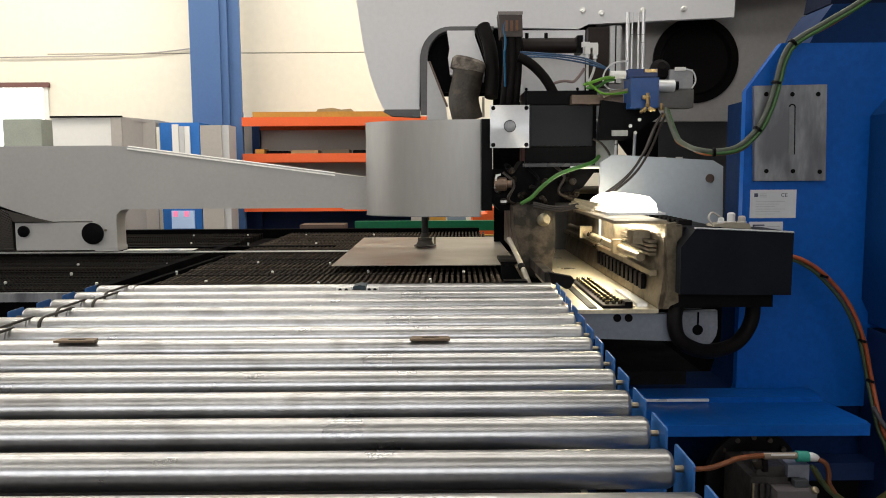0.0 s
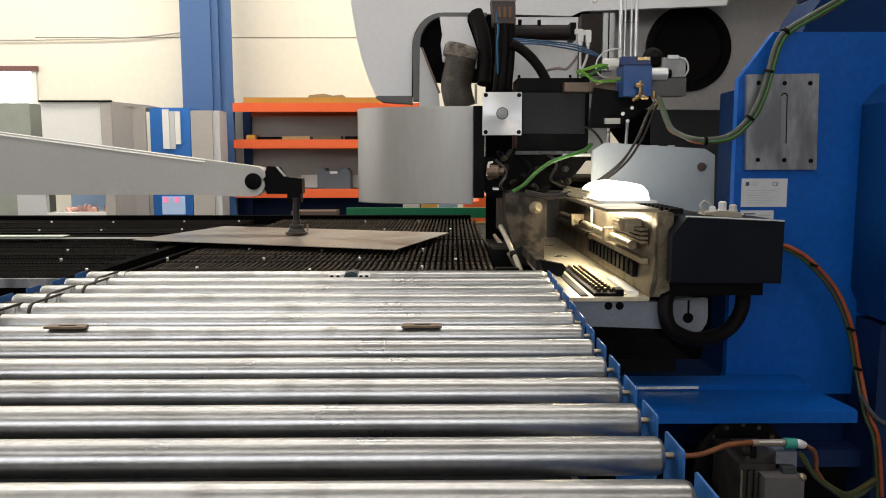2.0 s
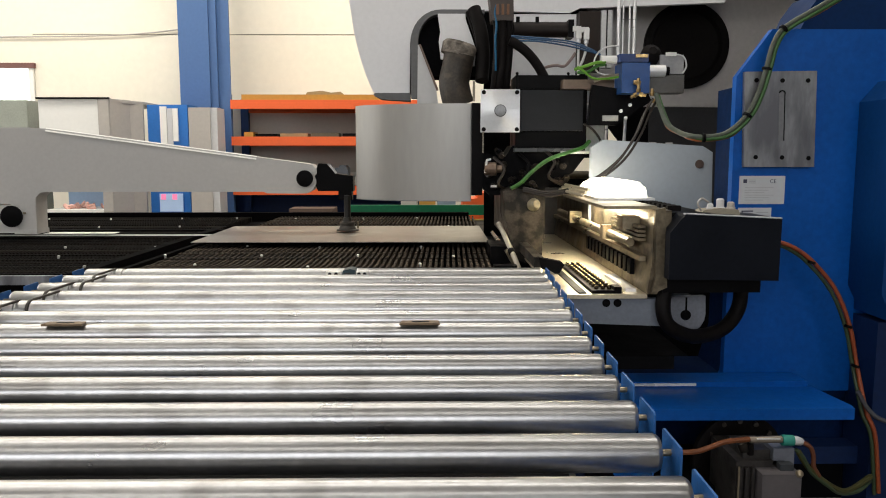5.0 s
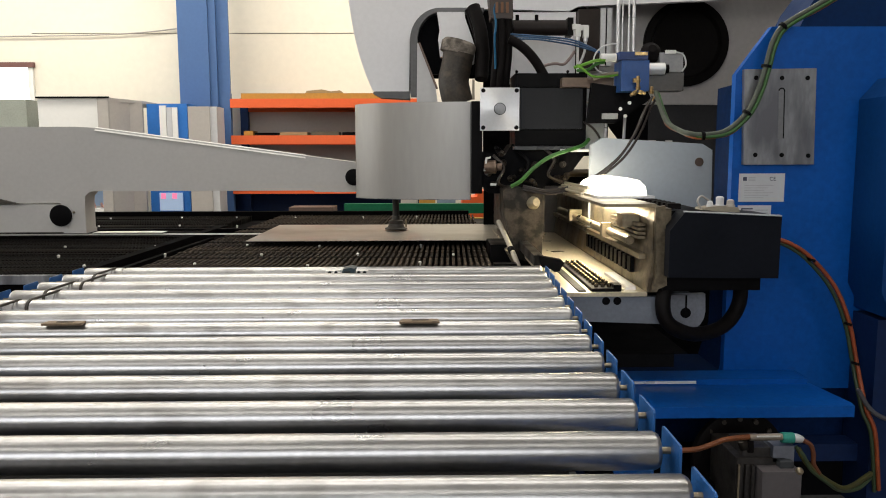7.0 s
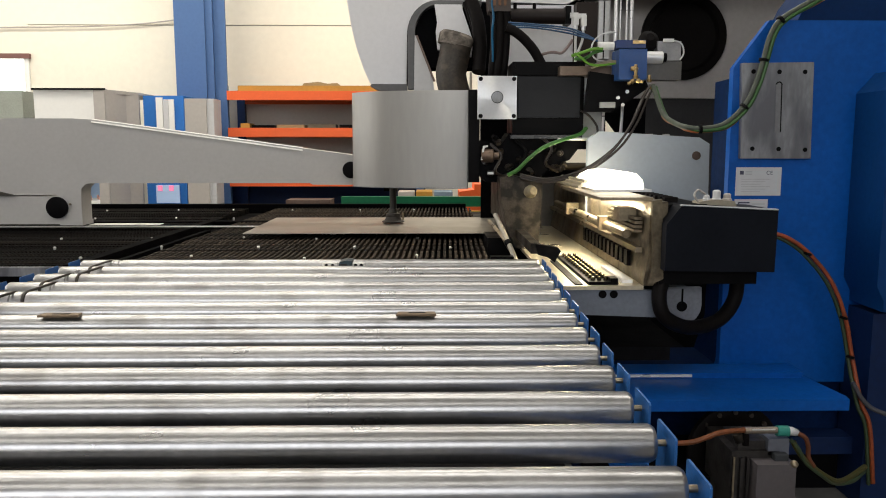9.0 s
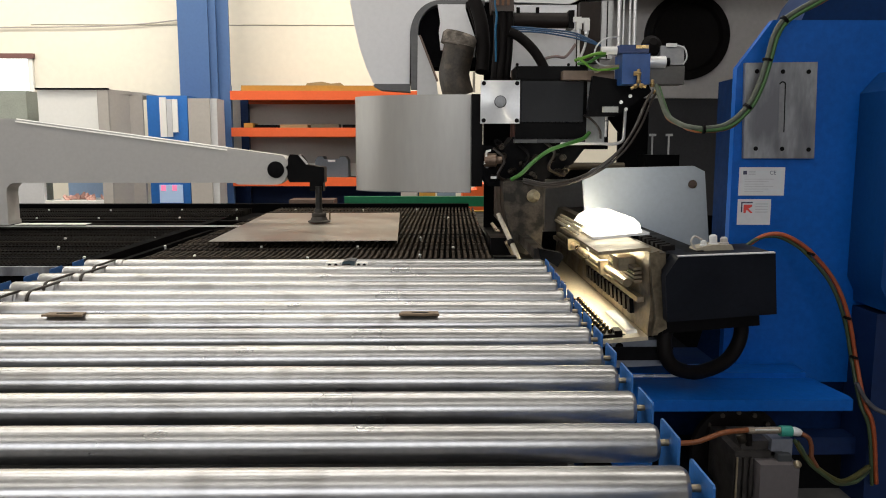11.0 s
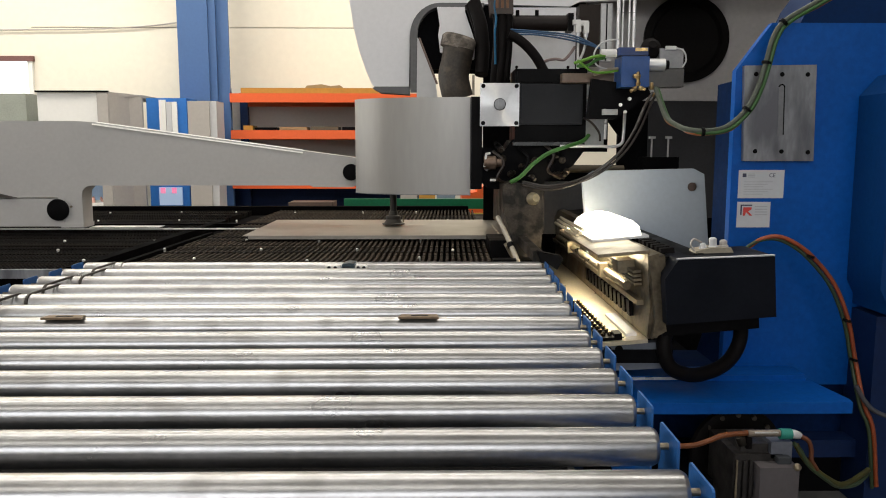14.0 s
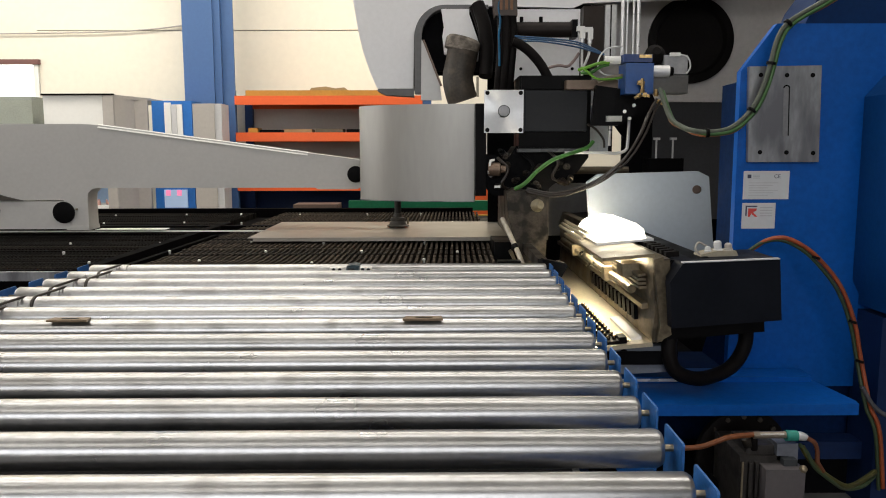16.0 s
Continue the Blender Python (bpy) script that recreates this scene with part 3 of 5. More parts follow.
part("window", box(-0.358, -0.332, 3.052, 3.055, 0.965, 0.982), surf("sensor_window", (0.002, 0.006, 0.01), 0.15), sens, "glossy black window")
part("bracket", box(-0.432, -0.374, 3.058, 3.085, 0.968, 0.984), PIN, sens, "zinc bracket", 0.002)
part("bracket", box(-0.310, -0.262, 3.058, 3.085, 0.968, 0.984), PIN, sens, "zinc bracket", 0.002)
part("foot", box(-0.36, -0.33, 3.075, 3.11, 0.6, 0.955), BLACK, sens)
for x in (-0.415, -0.39, -0.298, -0.275):
    part("screw", rod((x, 3.058, 0.976), (x, 3.050, 0.976), 0.007, 10), BLACK, sens)

# ---- brush table ----
table = thing("brush_table", (-1.5, 5.0, 0), "black brush table for sliding metal sheets", "table")
part("bed", box(-4.4, 0.31, 3.37, 6.62, 0.80, 0.885), TABLE_BLACK, table, "black steel bed")
part("front_strip", box(-4.4, -1.585, 3.35, 3.372, 0.885, 0.925), BRUSHED, table, "grey front strip", 0.002)
part("divider", prism([(-1.60, 3.34), (-1.54, 3.34), (-1.49, 5.6), (-1.55, 5.6)], 0.88, 0.938, "z"), TABLE_BLACK, table, "black dividing bar", 0.003)
part("divider", prism([(-1.45, 3.36), (-1.42, 3.36), (-1.37, 4.8), (-1.40, 4.8)], 0.88, 0.932, "z"), TABLE_BLACK, table, "black dividing bar")
part("back_bar", box(-4.4, 0.31, 6.58, 6.66, 0.80, 0.96), TABLE_BLACK, table, "", 0.004)
part("cross_bar", box(-4.4, -0.75, 5.32, 5.40, 0.88, 0.935), TABLE_BLACK, table)
part("slide_rail", box(-4.4, -0.40, 4.875, 4.889, 0.942, 0.950), RAIL, table, "slide rail with its reflection painted white", 0.002)
for x, y in ((-4.2, 3.5), (-2.2, 3.5), (-0.2, 3.5), (-4.2, 6.4), (-2.2, 6.4), (-0.2, 6.4)):
    part("leg", box(x, x + 0.1, y, y + 0.1, 0, 0.80), BLUE_DARK, table, "", 0.005)
part("apron", box(-4.4, 0.25, 3.42, 3.45, 0.25, 0.80), BLUE_DARK, table, "dark navy front apron")


def bristle_row(w, length, h):
    bm = bmesh.new()
    n = int(length / 0.05)
    rnd = random.Random(5)
    for k in range(n):
        y0 = k * length / n
        dx, dz = rnd.uniform(-0.0015, 0.0015), rnd.uniform(-0.004, 0.002)
        box(-w / 2 + dx, w / 2 + dx, y0, y0 + length / n * 0.9, 0, h + dz, bm)
    return bm


rows = [(-1.36 + 0.0285 * k, 3.40, True) for k in range(58)]
mesh_a = mesh_b = None
for x, y, _ in rows:
    if mesh_a is None:
        o = part("brush_strip", bristle_row(0.0125, 3.16, 0.046), BRUSH_TAN, None)
        mesh_a = o.data
    else:
        o = new("brush_strip", mesh_a)
    o.parent = table
    o.rotation_euler = (0, 0, -0.0398 * 0.6)
    o.location = Vector((x, y, 0.885)) - ORIGIN[table.name]
for k in range(118):
    if mesh_b is None:
        o = part("brush_strip", bristle_row(0.009, 3.16, 0.042), BRUSH, None)
        mesh_b = o.data
    else:
        o = new("brush_strip", mesh_b)
    o.parent = table
    o.rotation_euler = (0, 0, -0.0398 * 0.6)
    o.location = Vector((-1.62 - 0.0195 * k, 3.39, 0.885)) - ORIGIN[table.name]
pin_data = None
rnd = random.Random(11)
for row, y in enumerate((3.60, 3.95, 4.35, 5.6, 6.3)):
    for k in range(9):
        x = -4.1 + 0.50 * k + (0.21 if row % 2 else 0) + rnd.uniform(-0.04, 0.04)
        if x > 0.24:
            continue
        if pin_data is None:
            o = part("ball_pin", turned([(0, 0.006), (0.010, 0.006), (0.012, 0.0075), (0.018, 0.0075), (0.021, 0.004)], (0, 0, 0), (0, 0, 1), 10), PIN, None)
            pin_data = o.data
        else:
            o = new("ball_pin", pin_data)
        o.parent = table
        o.location = Vector((x, y + rnd.uniform(-0.05, 0.05), 0.918)) - ORIGIN[table.name]

# dark side unit between table and bending tools
side = thing("table_side_unit", (0.42, 4.6, 0), "black side unit beside the brush table", "machine unit")
part("body", box(0.33, 0.60, 4.4, 6.5, 0, 0.90), BLACK, side, "", 0.01)
part("front", box(0.28, 0.44, 3.44, 4.4, 0.2, 0.86), BLACK, side, "", 0.01)
part("cover", box(0.29, 0.40, 3.6, 3.66, 0.86, 0.93), BLACK, side, "", 0.006)
part("cover", box(0.30, 0.42, 3.95, 4.25, 0.86, 0.98), BLACK, side, "", 0.006)
part("edge_strip", box(0.30, 0.40, 3.50, 3.51, 0.90, 0.906), STEEL, side)
part("screw_head", rod((0.335, 3.60, 0.905), (0.335, 3.592, 0.905), 0.012, 12), PIN, side)
tubew = thing("drain_tube", (0.4, 3.6, 0.86), "grimy pale plastic drain tube with a black clamp", "tube")
part("tube", hose([(0.34, 3.95, 1.10), (0.365, 3.85, 1.04), (0.40, 3.72, 0.95), (0.43, 3.62, 0.86)], 0.013), surf("grimy_white_plastic", (0.36, 0.32, 0.26), 0.5, 0.0, 0.2, 12, 60, 0.05), tubew)
part("clamp", rod((0.385, 3.765, 0.985), (0.391, 3.745, 0.97), 0.017, 14), BLACK, tubew)

# ---- sheet manipulator ----
ARM_X, ARM_Y = -0.376, 4.90          # centre of the tip's pivot at the start
arm = thing("manipulator_arm", (ARM_X, ARM_Y, 0.95), "light grey tapered manipulator arm with black pivot discs", "robot arm")
X = lambda v: ARM_X + v
top = [(X(-3.6), 1.62), (X(-1.72), 1.622), (X(-1.60), 1.615), (X(-0.30), 1.440), (X(0.0), 1.400), (X(0.045), 1.392), (X(0.072), 1.362), (X(0.074), 1.335),
       (X(0.058), 1.32), (X(0.068), 1.30), (X(0.070), 1.275)]
under = [(X(0.050), 1.235), (X(0.01), 1.212), (X(-0.03), 1.210), (X(-0.24), 1.212), (X(-0.26), 1.222), (X(-1.63), 1.222), (X(-1.66), 1.215), (X(-1.685), 1.19), (X(-1.69), 1.15), (X(-1.69), 0.975), (X(-1.83), 0.975), (X(-1.84), 1.15), (X(-3.6), 1.15)]
part("boom", prism(top + under, ARM_Y - 0.05, ARM_Y + 0.09), GREY_ARM, arm, "light grey tapered boom", 0.006)
# Bevel of the grey boom, white because its highlight is painted in
bm = bmesh.new()
ends = [[bm.verts.new((X(x), ARM_Y + dy, z + dz)) for dy, dz in ((-0.0575, -0.017), (-0.038, 0.006), (-0.038, -0.017))] for x, z in ((-1.60, 1.615), (-0.30, 1.440))]
for k in range(3):
    n = (k + 1) % 3
    bm.faces.new((ends[0][k], ends[0][n], ends[1][n], ends[1][k]))
bm.faces.new(ends[0]), bm.faces.new(ends[1][::-1])
part("edge_strip", bm, WHITE, arm, "bevelled top edge, highlight painted white")
part("lower_carriage", box(X(-2.33), X(-1.80), ARM_Y - 0.055, ARM_Y + 0.10, 0.965, 1.140), GREY_ARM, arm, "light grey lower carriage", 0.008)
part("rear_carriage", box(X(-3.6), X(-2.36), ARM_Y - 0.02, ARM_Y + 0.10, 0.965, 1.15), BLACK, arm, "black rear carriage")
BELLOWS = surf("dusty_bellows", (0.045, 0.038, 0.032), 0.7, 0.0, 0.3, 12, 60, 0.1)
bellows = part("bellows", prism([(X(-2.345), 0.975), (X(-3.3), 0.975), (X(-3.3), 1.29), (X(-2.43), 1.232), (X(-2.345), 1.185)], ARM_Y - 0.057, ARM_Y + 0.10), BELLOWS, arm, "dark ribbed bellows")
for k in range(15):
    zr, zl = 0.972 + 0.0145 * k, 0.972 + 0.0215 * k
    part("bellows_rib", prism([(X(-2.342), zr), (X(-2.342), zr + 0.007), (X(-2.44), zl * 0.55 + zr * 0.45 + 0.011), (X(-3.3), zl + 0.012), (X(-3.3), zl), (X(-2.44), zl * 0.55 + zr * 0.45)], ARM_Y - 0.070, ARM_Y - 0.056), BELLOWS, bellows)
part("bellows_flap", prism([(X(-2.09), 1.146), (X(-2.33), 1.146), (X(-2.36), 1.20), (X(-2.44), 1.258), (X(-2.46), 1.245), (X(-2.30), 1.205), (X(-2.20), 1.172)], ARM_Y - 0.070, ARM_Y - 0.05), BELLOWS, arm, "dark rubber flap")
for dx, z, r in ((0.0, 1.305, 0.052), ):
    part("pivot_disc", turned([(0, r), (0.012, r), (0.014, r - 0.006)], (X(dx), ARM_Y - 0.052, z), (0, -1, 0), 28), BLACK, arm, "black pivot disc")
for dx, z, r in ((-1.839, 1.07, 0.068), (-2.275, 1.085, 0.036)):
    part("pivot_disc", turned([(0, r), (0.012, r), (0.014, r - 0.006)], (X(dx), ARM_Y - 0.055, z), (0, -1, 0), 28), BLACK, arm, "black pivot disc")
part("hook_lip", box(X(-1.83), X(-1.688), ARM_Y - 0.056, ARM_Y + 0.1, 0.958, 0.985), GREY_ARM, arm, "rounded lower hook", 0.01)
part("skid", box(X(-1.66), X(-1.22), ARM_Y - 0.04, ARM_Y + 0.06, 0.956, 0.959), RAIL, arm, "thin grey skid plate")
part("screw", rod((X(-1.76), ARM_Y - 0.05, 1.09), (X(-1.76), ARM_Y - 0.06, 1.09), 0.007, 10), STEEL, arm)
# the wrist and its clamping foot
part("wrist", prism([(X(0.055), 1.33), (X(0.085), 1.40), (X(0.15), 1.395), (X(0.19), 1.335), (X(0.30), 1.32), (X(0.30), 1.225), (X(0.08), 1.225), (X(0.058), 1.27)], ARM_Y - 0.035, ARM_Y + 0.075), BLACK, arm, "black angular wrist", 0.006)
part("cap", prism([(X(0.15), 1.40), (X(0.185), 1.36), (X(0.20), 1.34), (X(0.19), 1.335), (X(0.14), 1.395)], ARM_Y - 0.042, ARM_Y - 0.030), GREY, arm, "grey bevelled cap")
part("guide", box(X(0.205), X(0.29), ARM_Y - 0.03, ARM_Y + 0.06, 1.17, 1.32), BLACK, arm, "", 0.008)
FX = X(0.262)
part("plunger", rod((FX, ARM_Y - 0.04, 1.05), (FX, ARM_Y - 0.04, 1.20), 0.021, 18), surf("dark_plunger", (0.012, 0.011, 0.010), 0.5, 0.3), arm, "dark steel plunger")
part("clamp_foot", turned([(0, 0.070), (0.006, 0.072), (0.012, 0.056), (0.035, 0.044), (0.04, 0.047), (0.055, 0.045), (0.06, 0.028), (0.085, 0.026)], (FX, ARM_Y - 0.04, 0.975), (0, 0, 1), 24), surf("dark_worn_foot", (0.04, 0.035, 0.03), 0.5, 0.4, 0.3), arm, "worn dark clamp foot")
part("stud", rod((FX + 0.062, ARM_Y - 0.0, 0.985), (FX + 0.062, ARM_Y, 1.03), 0.006, 8), STEEL, arm)

# ---- the sheet ----
SW, SL = 0.97, 1.68
sheet = thing("metal_sheet", (FX + 0.02, 4.79, 0.966), "flat grey galvanised metal sheet on the brush table", "metal sheet")
o = ORIGIN[sheet.name]
part("plate", box(o.x - SW / 2, o.x + SW / 2, o.y - SL / 2, o.y + SL / 2, 0.962, 0.966), SHEET, sheet, "", 0.0006)
part("flange", box(o.x + SW / 2 - 0.003, o.x + SW / 2, o.y - SL / 2 + 0.03, o.y + SL / 2 - 0.03, 0.945, 0.962), SHEET, sheet, "narrow folded flange")

# ---- upper machine frame ----
frame_ = thing("press_frame", (0.6, 4.75, 1.8), "light grey overhead press frame with a curved throat", "machine frame")
outer = [(-0.52, 3.6), (-0.515, 2.7), (-0.498, 2.45), (-0.478, 2.30), (-0.455, 2.15), (-0.425, 2.02), (-0.385, 1.90), (-0.352, 1.825), (-0.338, 1.812), (-0.135, 1.812)]
inner = [(-0.130, 2.06)] + [(0.05 - 0.18 * math.cos(radians(a)), 2.10 + 0.18 * math.sin(radians(a))) for a in range(0, 91, 10)] + [(0.36, 2.284), (0.80, 2.272), (0.86, 2.30), (1.71, 2.335), (1.715, 2.46), (2.05, 2.50), (2.4, 2.52), (2.4, 3.6)]
part("side_plate", prism(outer + inner, 4.6, 4.64), PRESS_GREY, frame_, "light grey profiled side plate", 0.004)
part("core", prism([(p[0] + 0.02, p[1] + 0.02) for p in outer] + [(p[0], p[1] + (0.10 if p[1] > 2.27 else 0.012)) for p in inner], 4.645, 5.0), BLACK, frame_, "dark inner core")
for x, z in ((0.825, 2.378), (0.935, 2.362), (1.175, 2.376), (1.415, 2.384)):
    part("bolt", turned([(0, 0.017), (0.006, 0.017), (0.012, 0.010)], (x, 4.6, z), (0, -1, 0), 14), PIN, frame_)
# Press paint lowered in tone, as the plate lies deeper and shaded
part("rear_plate", prism([(0.98, 1.76), (1.93, 1.755), (2.6, 1.76), (2.6, 2.7), (0.98, 2.7)], 4.96, 5.0), surf("shaded_press_paint", (0.54, 0.515, 0.51), 0.5, 0.0, 0.08, 2, 40, 0.03), frame_, "light grey rear plate, shade in its colour", 0.003)
ring = part("bearing_ring", turned([(0, 0.268), (0.03, 0.268), (0.035, 0.255), (0.035, 0.222), (0.010, 0.205), (0.004, 0.12), (0.002, 0.09)], (1.603, 4.96, 2.137), (0, -1, 0), 48), RUBBER, frame_, "large black bearing ring")
# Black sheets added to keep the press interior dark
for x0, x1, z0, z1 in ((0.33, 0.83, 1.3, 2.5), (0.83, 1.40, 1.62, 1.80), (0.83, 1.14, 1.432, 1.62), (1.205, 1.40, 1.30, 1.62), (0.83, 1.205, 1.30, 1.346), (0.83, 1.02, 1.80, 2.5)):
    part("rear_wall", box(x0, x1, 5.02, 5.05, z0, z1), VOID, frame_, "black sheet darkening the open press interior")
part("rear_wall", box(-0.14, 0.33, 5.02, 5.05, 1.93, 2.5), VOID, frame_, "black sheet darkening the open press interior")
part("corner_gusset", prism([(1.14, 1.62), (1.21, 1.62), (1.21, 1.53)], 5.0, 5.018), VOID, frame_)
part("rear_block", box(1.40, 2.6, 5.02, 5.2, 1.0, 1.80), surf("charcoal_paint", (0.05, 0.05, 0.055), 0.5), frame_, "charcoal rear block")
part("back_plate", box(0.72, 1.0, 4.97, 5.0, 0.9, 1.24), DARK_BAND, frame_, "dark grey back plate", 0.004)
part("cross_tube", rod((0.70, 4.5, 1.335), (1.12, 4.5, 1.335), 0.022, 16), surf("dull_bronze", (0.10, 0.08, 0.055), 0.5, 0.4), frame_, "dull brown cross tube")
for x in (1.395, 1.50):
    part("pull_pin", rod((x, 4.9, 1.385), (x, 4.9, 1.52), 0.006, 10), GREY, frame_, "pale pull pin")
    part("pin_head", box(x - 0.02, x + 0.02, 4.885, 4.905, 1.515, 1.53), GREY, frame_, "pale pin head", 0.003)
part("pin_mount", box(1.34, 1.56, 4.86, 5.015, 1.30, 1.40), BLACK, frame_, "black pin mount", 0.004)
for x, r in ((1.047, 0.011), (1.072, 0.005), (1.108, 0.006), (1.135, 0.010)):
    part("guide_rod", rod((x, 4.42, 1.98), (x, 4.42, 2.33), r, 14), ALU, frame_, "chrome guide rod")
part("guide_block", box(0.845, 0.965, 4.52, 4.6, 1.93, 2.27), surf("brown_black_steel", (0.022, 0.015, 0.012), 0.5, spec=0.2), frame_, "brown-black guide block", 0.004)
part("guide_strip", box(0.966, 1.032, 4.50, 4.56, 1.95, 2.272), surf("dull_grey_strip", (0.42, 0.42, 0.42), 0.4, 0.4), frame_, "grey guide strip", 0.003)
part("strip_seam", box(0.995, 1.001, 4.494, 4.50, 1.95, 2.272), BLACK, frame_)
part("inner_panel", box(0.40, 0.842, 4.606, 4.66, 1.86, 2.268), PRESS_GREY, frame_, "pale grey inner panel", 0.003)
for x, z in ((0.498, 1.927), (0.80, 1.927)):
    part("panel_screw", turned([(0, 0.009), (0.004, 0.009), (0.006, 0.005)], (x, 4.606, z), (0, -1, 0), 12), BLACK, frame_)
part("inner_panel", prism([(0.03, 2.25), (0.045, 2.152), (0.036, 2.10), (0.047, 2.00), (0.242, 1.96), (0.250, 2.047), (0.222, 2.13), (0.190, 2.22), (0.188, 2.25)], 4.50, 4.54), PRESS_GREY, frame_, "pale grey throat panel", 0.004)
part("throat_liner", prism([(-0.125, 1.78), (-0.083, 1.78)] + [(0.05 - 0.133 * math.cos(radians(a)), 2.10 + 0.155 * math.sin(radians(a))) for a in range(0, 91, 10)] + [(0.30, 2.255), (0.30, 2.279)] + [(0.05 - 0.175 * math.cos(radians(a)), 2.10 + 0.179 * math.sin(radians(a))) for a in range(90, -1, -10)], 4.53, 4.62), DARK_BAND, frame_, "throat liner, press grey darkened for shade", 0.002)
part("lower_edge", prism([(-0.345, 1.80), (-0.30, 1.775), (-0.13, 1.765), (-0.13, 1.81), (-0.335, 1.81)], 4.55, 4.66), DARK_BAND, frame_, "folded lower edge, press grey darkened for shade", 0.003)
part("wedge_panel", prism([(-0.088, 1.74), (0.033, 1.74), (0.022, 1.82), (-0.076, 2.07), (-0.083, 2.078)], 4.48, 4.52), GREY, frame_, "pale grey wedge panel", 0.003)
part("wedge_rim", prism([(0.022, 1.82), (0.034, 1.822), (-0.066, 2.075), (-0.078, 2.075)], 4.465, 4.52), surf("rust_brown_edge", (0.16, 0.11, 0.09), 0.6), frame_, "brownish wedge rim")
# Added black sheet, darkens the throat opening
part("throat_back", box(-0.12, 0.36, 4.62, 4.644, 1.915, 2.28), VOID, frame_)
duct = thing("suction_duct", (0.13, 4.4, 1.75), "dark worn suction duct with a dusty pale ring", "duct")
DUCT = surf("dusty_dark_rubber", (0.036, 0.028, 0.021), 0.6, 0.0, 0.5, 8, 70, 0.1, (0.075, 0.056, 0.04), 0.60)
part("hose", hose([(0.150, 4.42, 2.01), (0.138, 4.42, 1.94), (0.122, 4.41, 1.86), (0.132, 4.40, 1.79), (0.150, 4.40, 1.73)], 0.086, 24, 6), DUCT, duct, "dark grimy flexible hose")
# Made-up ring, stands in for dirt fading down the throat panel
part("collar", turned([(-0.02, 0.07), (-0.012, 0.096), (0.045, 0.099), (0.062, 0.085), (0.064, 0.06)], (0.143, 4.43, 2.018), (0.27, 0, 1), 28), surf("dirty_panel_fade", (0.25, 0.215, 0.18), 0.65, 0.0, 0.5, 9, 60, 0.15, (0.06, 0.047, 0.036), 0.50), duct, "dusty grey-brown ring standing in for the dirty panel")
part("rim_clip", box(0.225, 0.238, 4.36, 4.38, 1.75, 1.86), surf("tan_rim", (0.34, 0.30, 0.24), 0.6), duct, "tan plastic rim", 0.003)

# ---- the bending head, which shifts up and down a little ----
head = thing("bending_head", (0.35, 4.0, 1.3), "black bending head with servo motor, valves and hoses", "bending head")
# curved guard, a bent sheet with thickness
arc_ = [(0.205 - 0.645 * math.cos(radians(a)), 4.45 - 0.29 * math.sin(radians(a))) for a in range(0, 91, 5)]
part("guard_sheet", prism(arc_ + [(p[0] + 0.003, p[1] + 0.005) for p in reversed(arc_)], 1.206, 1.725, "z"), SHIELD, head, "satin grey curved sheet metal guard", 0.0, 30)
part("guard_hem", prism([(p[0] - 0.002, p[1] - 0.002) for p in arc_] + [(p[0] + 0.004, p[1] + 0.007) for p in reversed(arc_)], 1.201, 1.2055, "z"), BRUSHED, head)
part("guard_strut", box(0.10, 0.20, 4.17, 4.45, 1.60, 1.64), BLACK, head)
mf = part("motor_flange", box(-0.100, 0.100, -0.0125, 0.0125, -0.1085, 0.1085), RADIAL, None, "square turned aluminium flange", 0.004)
mf.parent = head
mf.location = Vector((0.347, 3.9975, 1.6755)) - ORIGIN[head.name]
part("bore_ring", turned([(0, 0.031), (0.002, 0.031)], (0.347, 3.985, 1.677), (0, -1, 0), 28), BLACK, head, "dark bore ring")
part("shaft_bore", turned([(0, 0.028), (0.004, 0.028), (0.005, 0.024)], (0.347, 3.985, 1.677), (0, -1, 0), 24), BRUSHED, head, "grey shaft bore")
for x in (0.262, 0.432):
    for z in (1.582, 1.769):
        part("bolt", rod((x, 3.985, z), (x, 3.979, z), 0.011, 12), BLACK, head)
part("motor_body", box(0.455, 0.775, 4.0, 4.25, 1.575, 1.782), surf("charcoal_motor", (0.012, 0.013, 0.016), 0.4, spec=0.16), head, "charcoal servo motor", 0.012)
part("motor_back", box(0.43, 0.80, 4.03, 4.3, 1.49, 1.86), BLACK, head, "black motor housing", 0.008)
part("motor_hood", box(0.44, 0.80, 4.02, 4.3, 1.79, 1.85), BLACK, head, "", 0.006)
part("column", box(0.205, 0.262, 4.05, 4.3, 1.24, 1.72), BLACK, head, "black upright column", 0.004)
part("gear_case", prism([(0.25, 1.30), (0.30, 1.24), (0.55, 1.24), (0.62, 1.30), (0.74, 1.36), (0.80, 1.44), (0.80, 1.50), (0.42, 1.50), (0.38, 1.44), (0.26, 1.46)], 4.06, 4.35), VOID, head, "black gear case", 0.008)
part("valve_body", turned([(0, 0.035), (0.06, 0.035), (0.065, 0.02), (0.09, 0.02)], (0.27, 4.0, 1.38), (1, -0.1, 0), 16), surf("dirty_brown_metal", (0.16, 0.11, 0.08), 0.45, 0.5, 0.4), head, "grimy brown valve")
part("clip", prism([(0.265, 1.36), (0.275, 1.43), (0.30, 1.435), (0.30, 1.425), (0.283, 1.42), (0.275, 1.36)], 3.97, 3.985), TUBE_WHITE, head, "white plastic clip")
part("clip", box(0.30, 0.33, 3.97, 3.985, 1.285, 1.297), TUBE_WHITE, head, "white plastic clip")
bm = prism([(0.355, 1.27), (0.40, 1.285), (0.55, 1.26), (0.56, 1.13), (0.553, 0.91), (0.47, 0.905), (0.43, 0.92), (0.385, 1.05), (0.36, 1.15)], 3.86, 4.10)
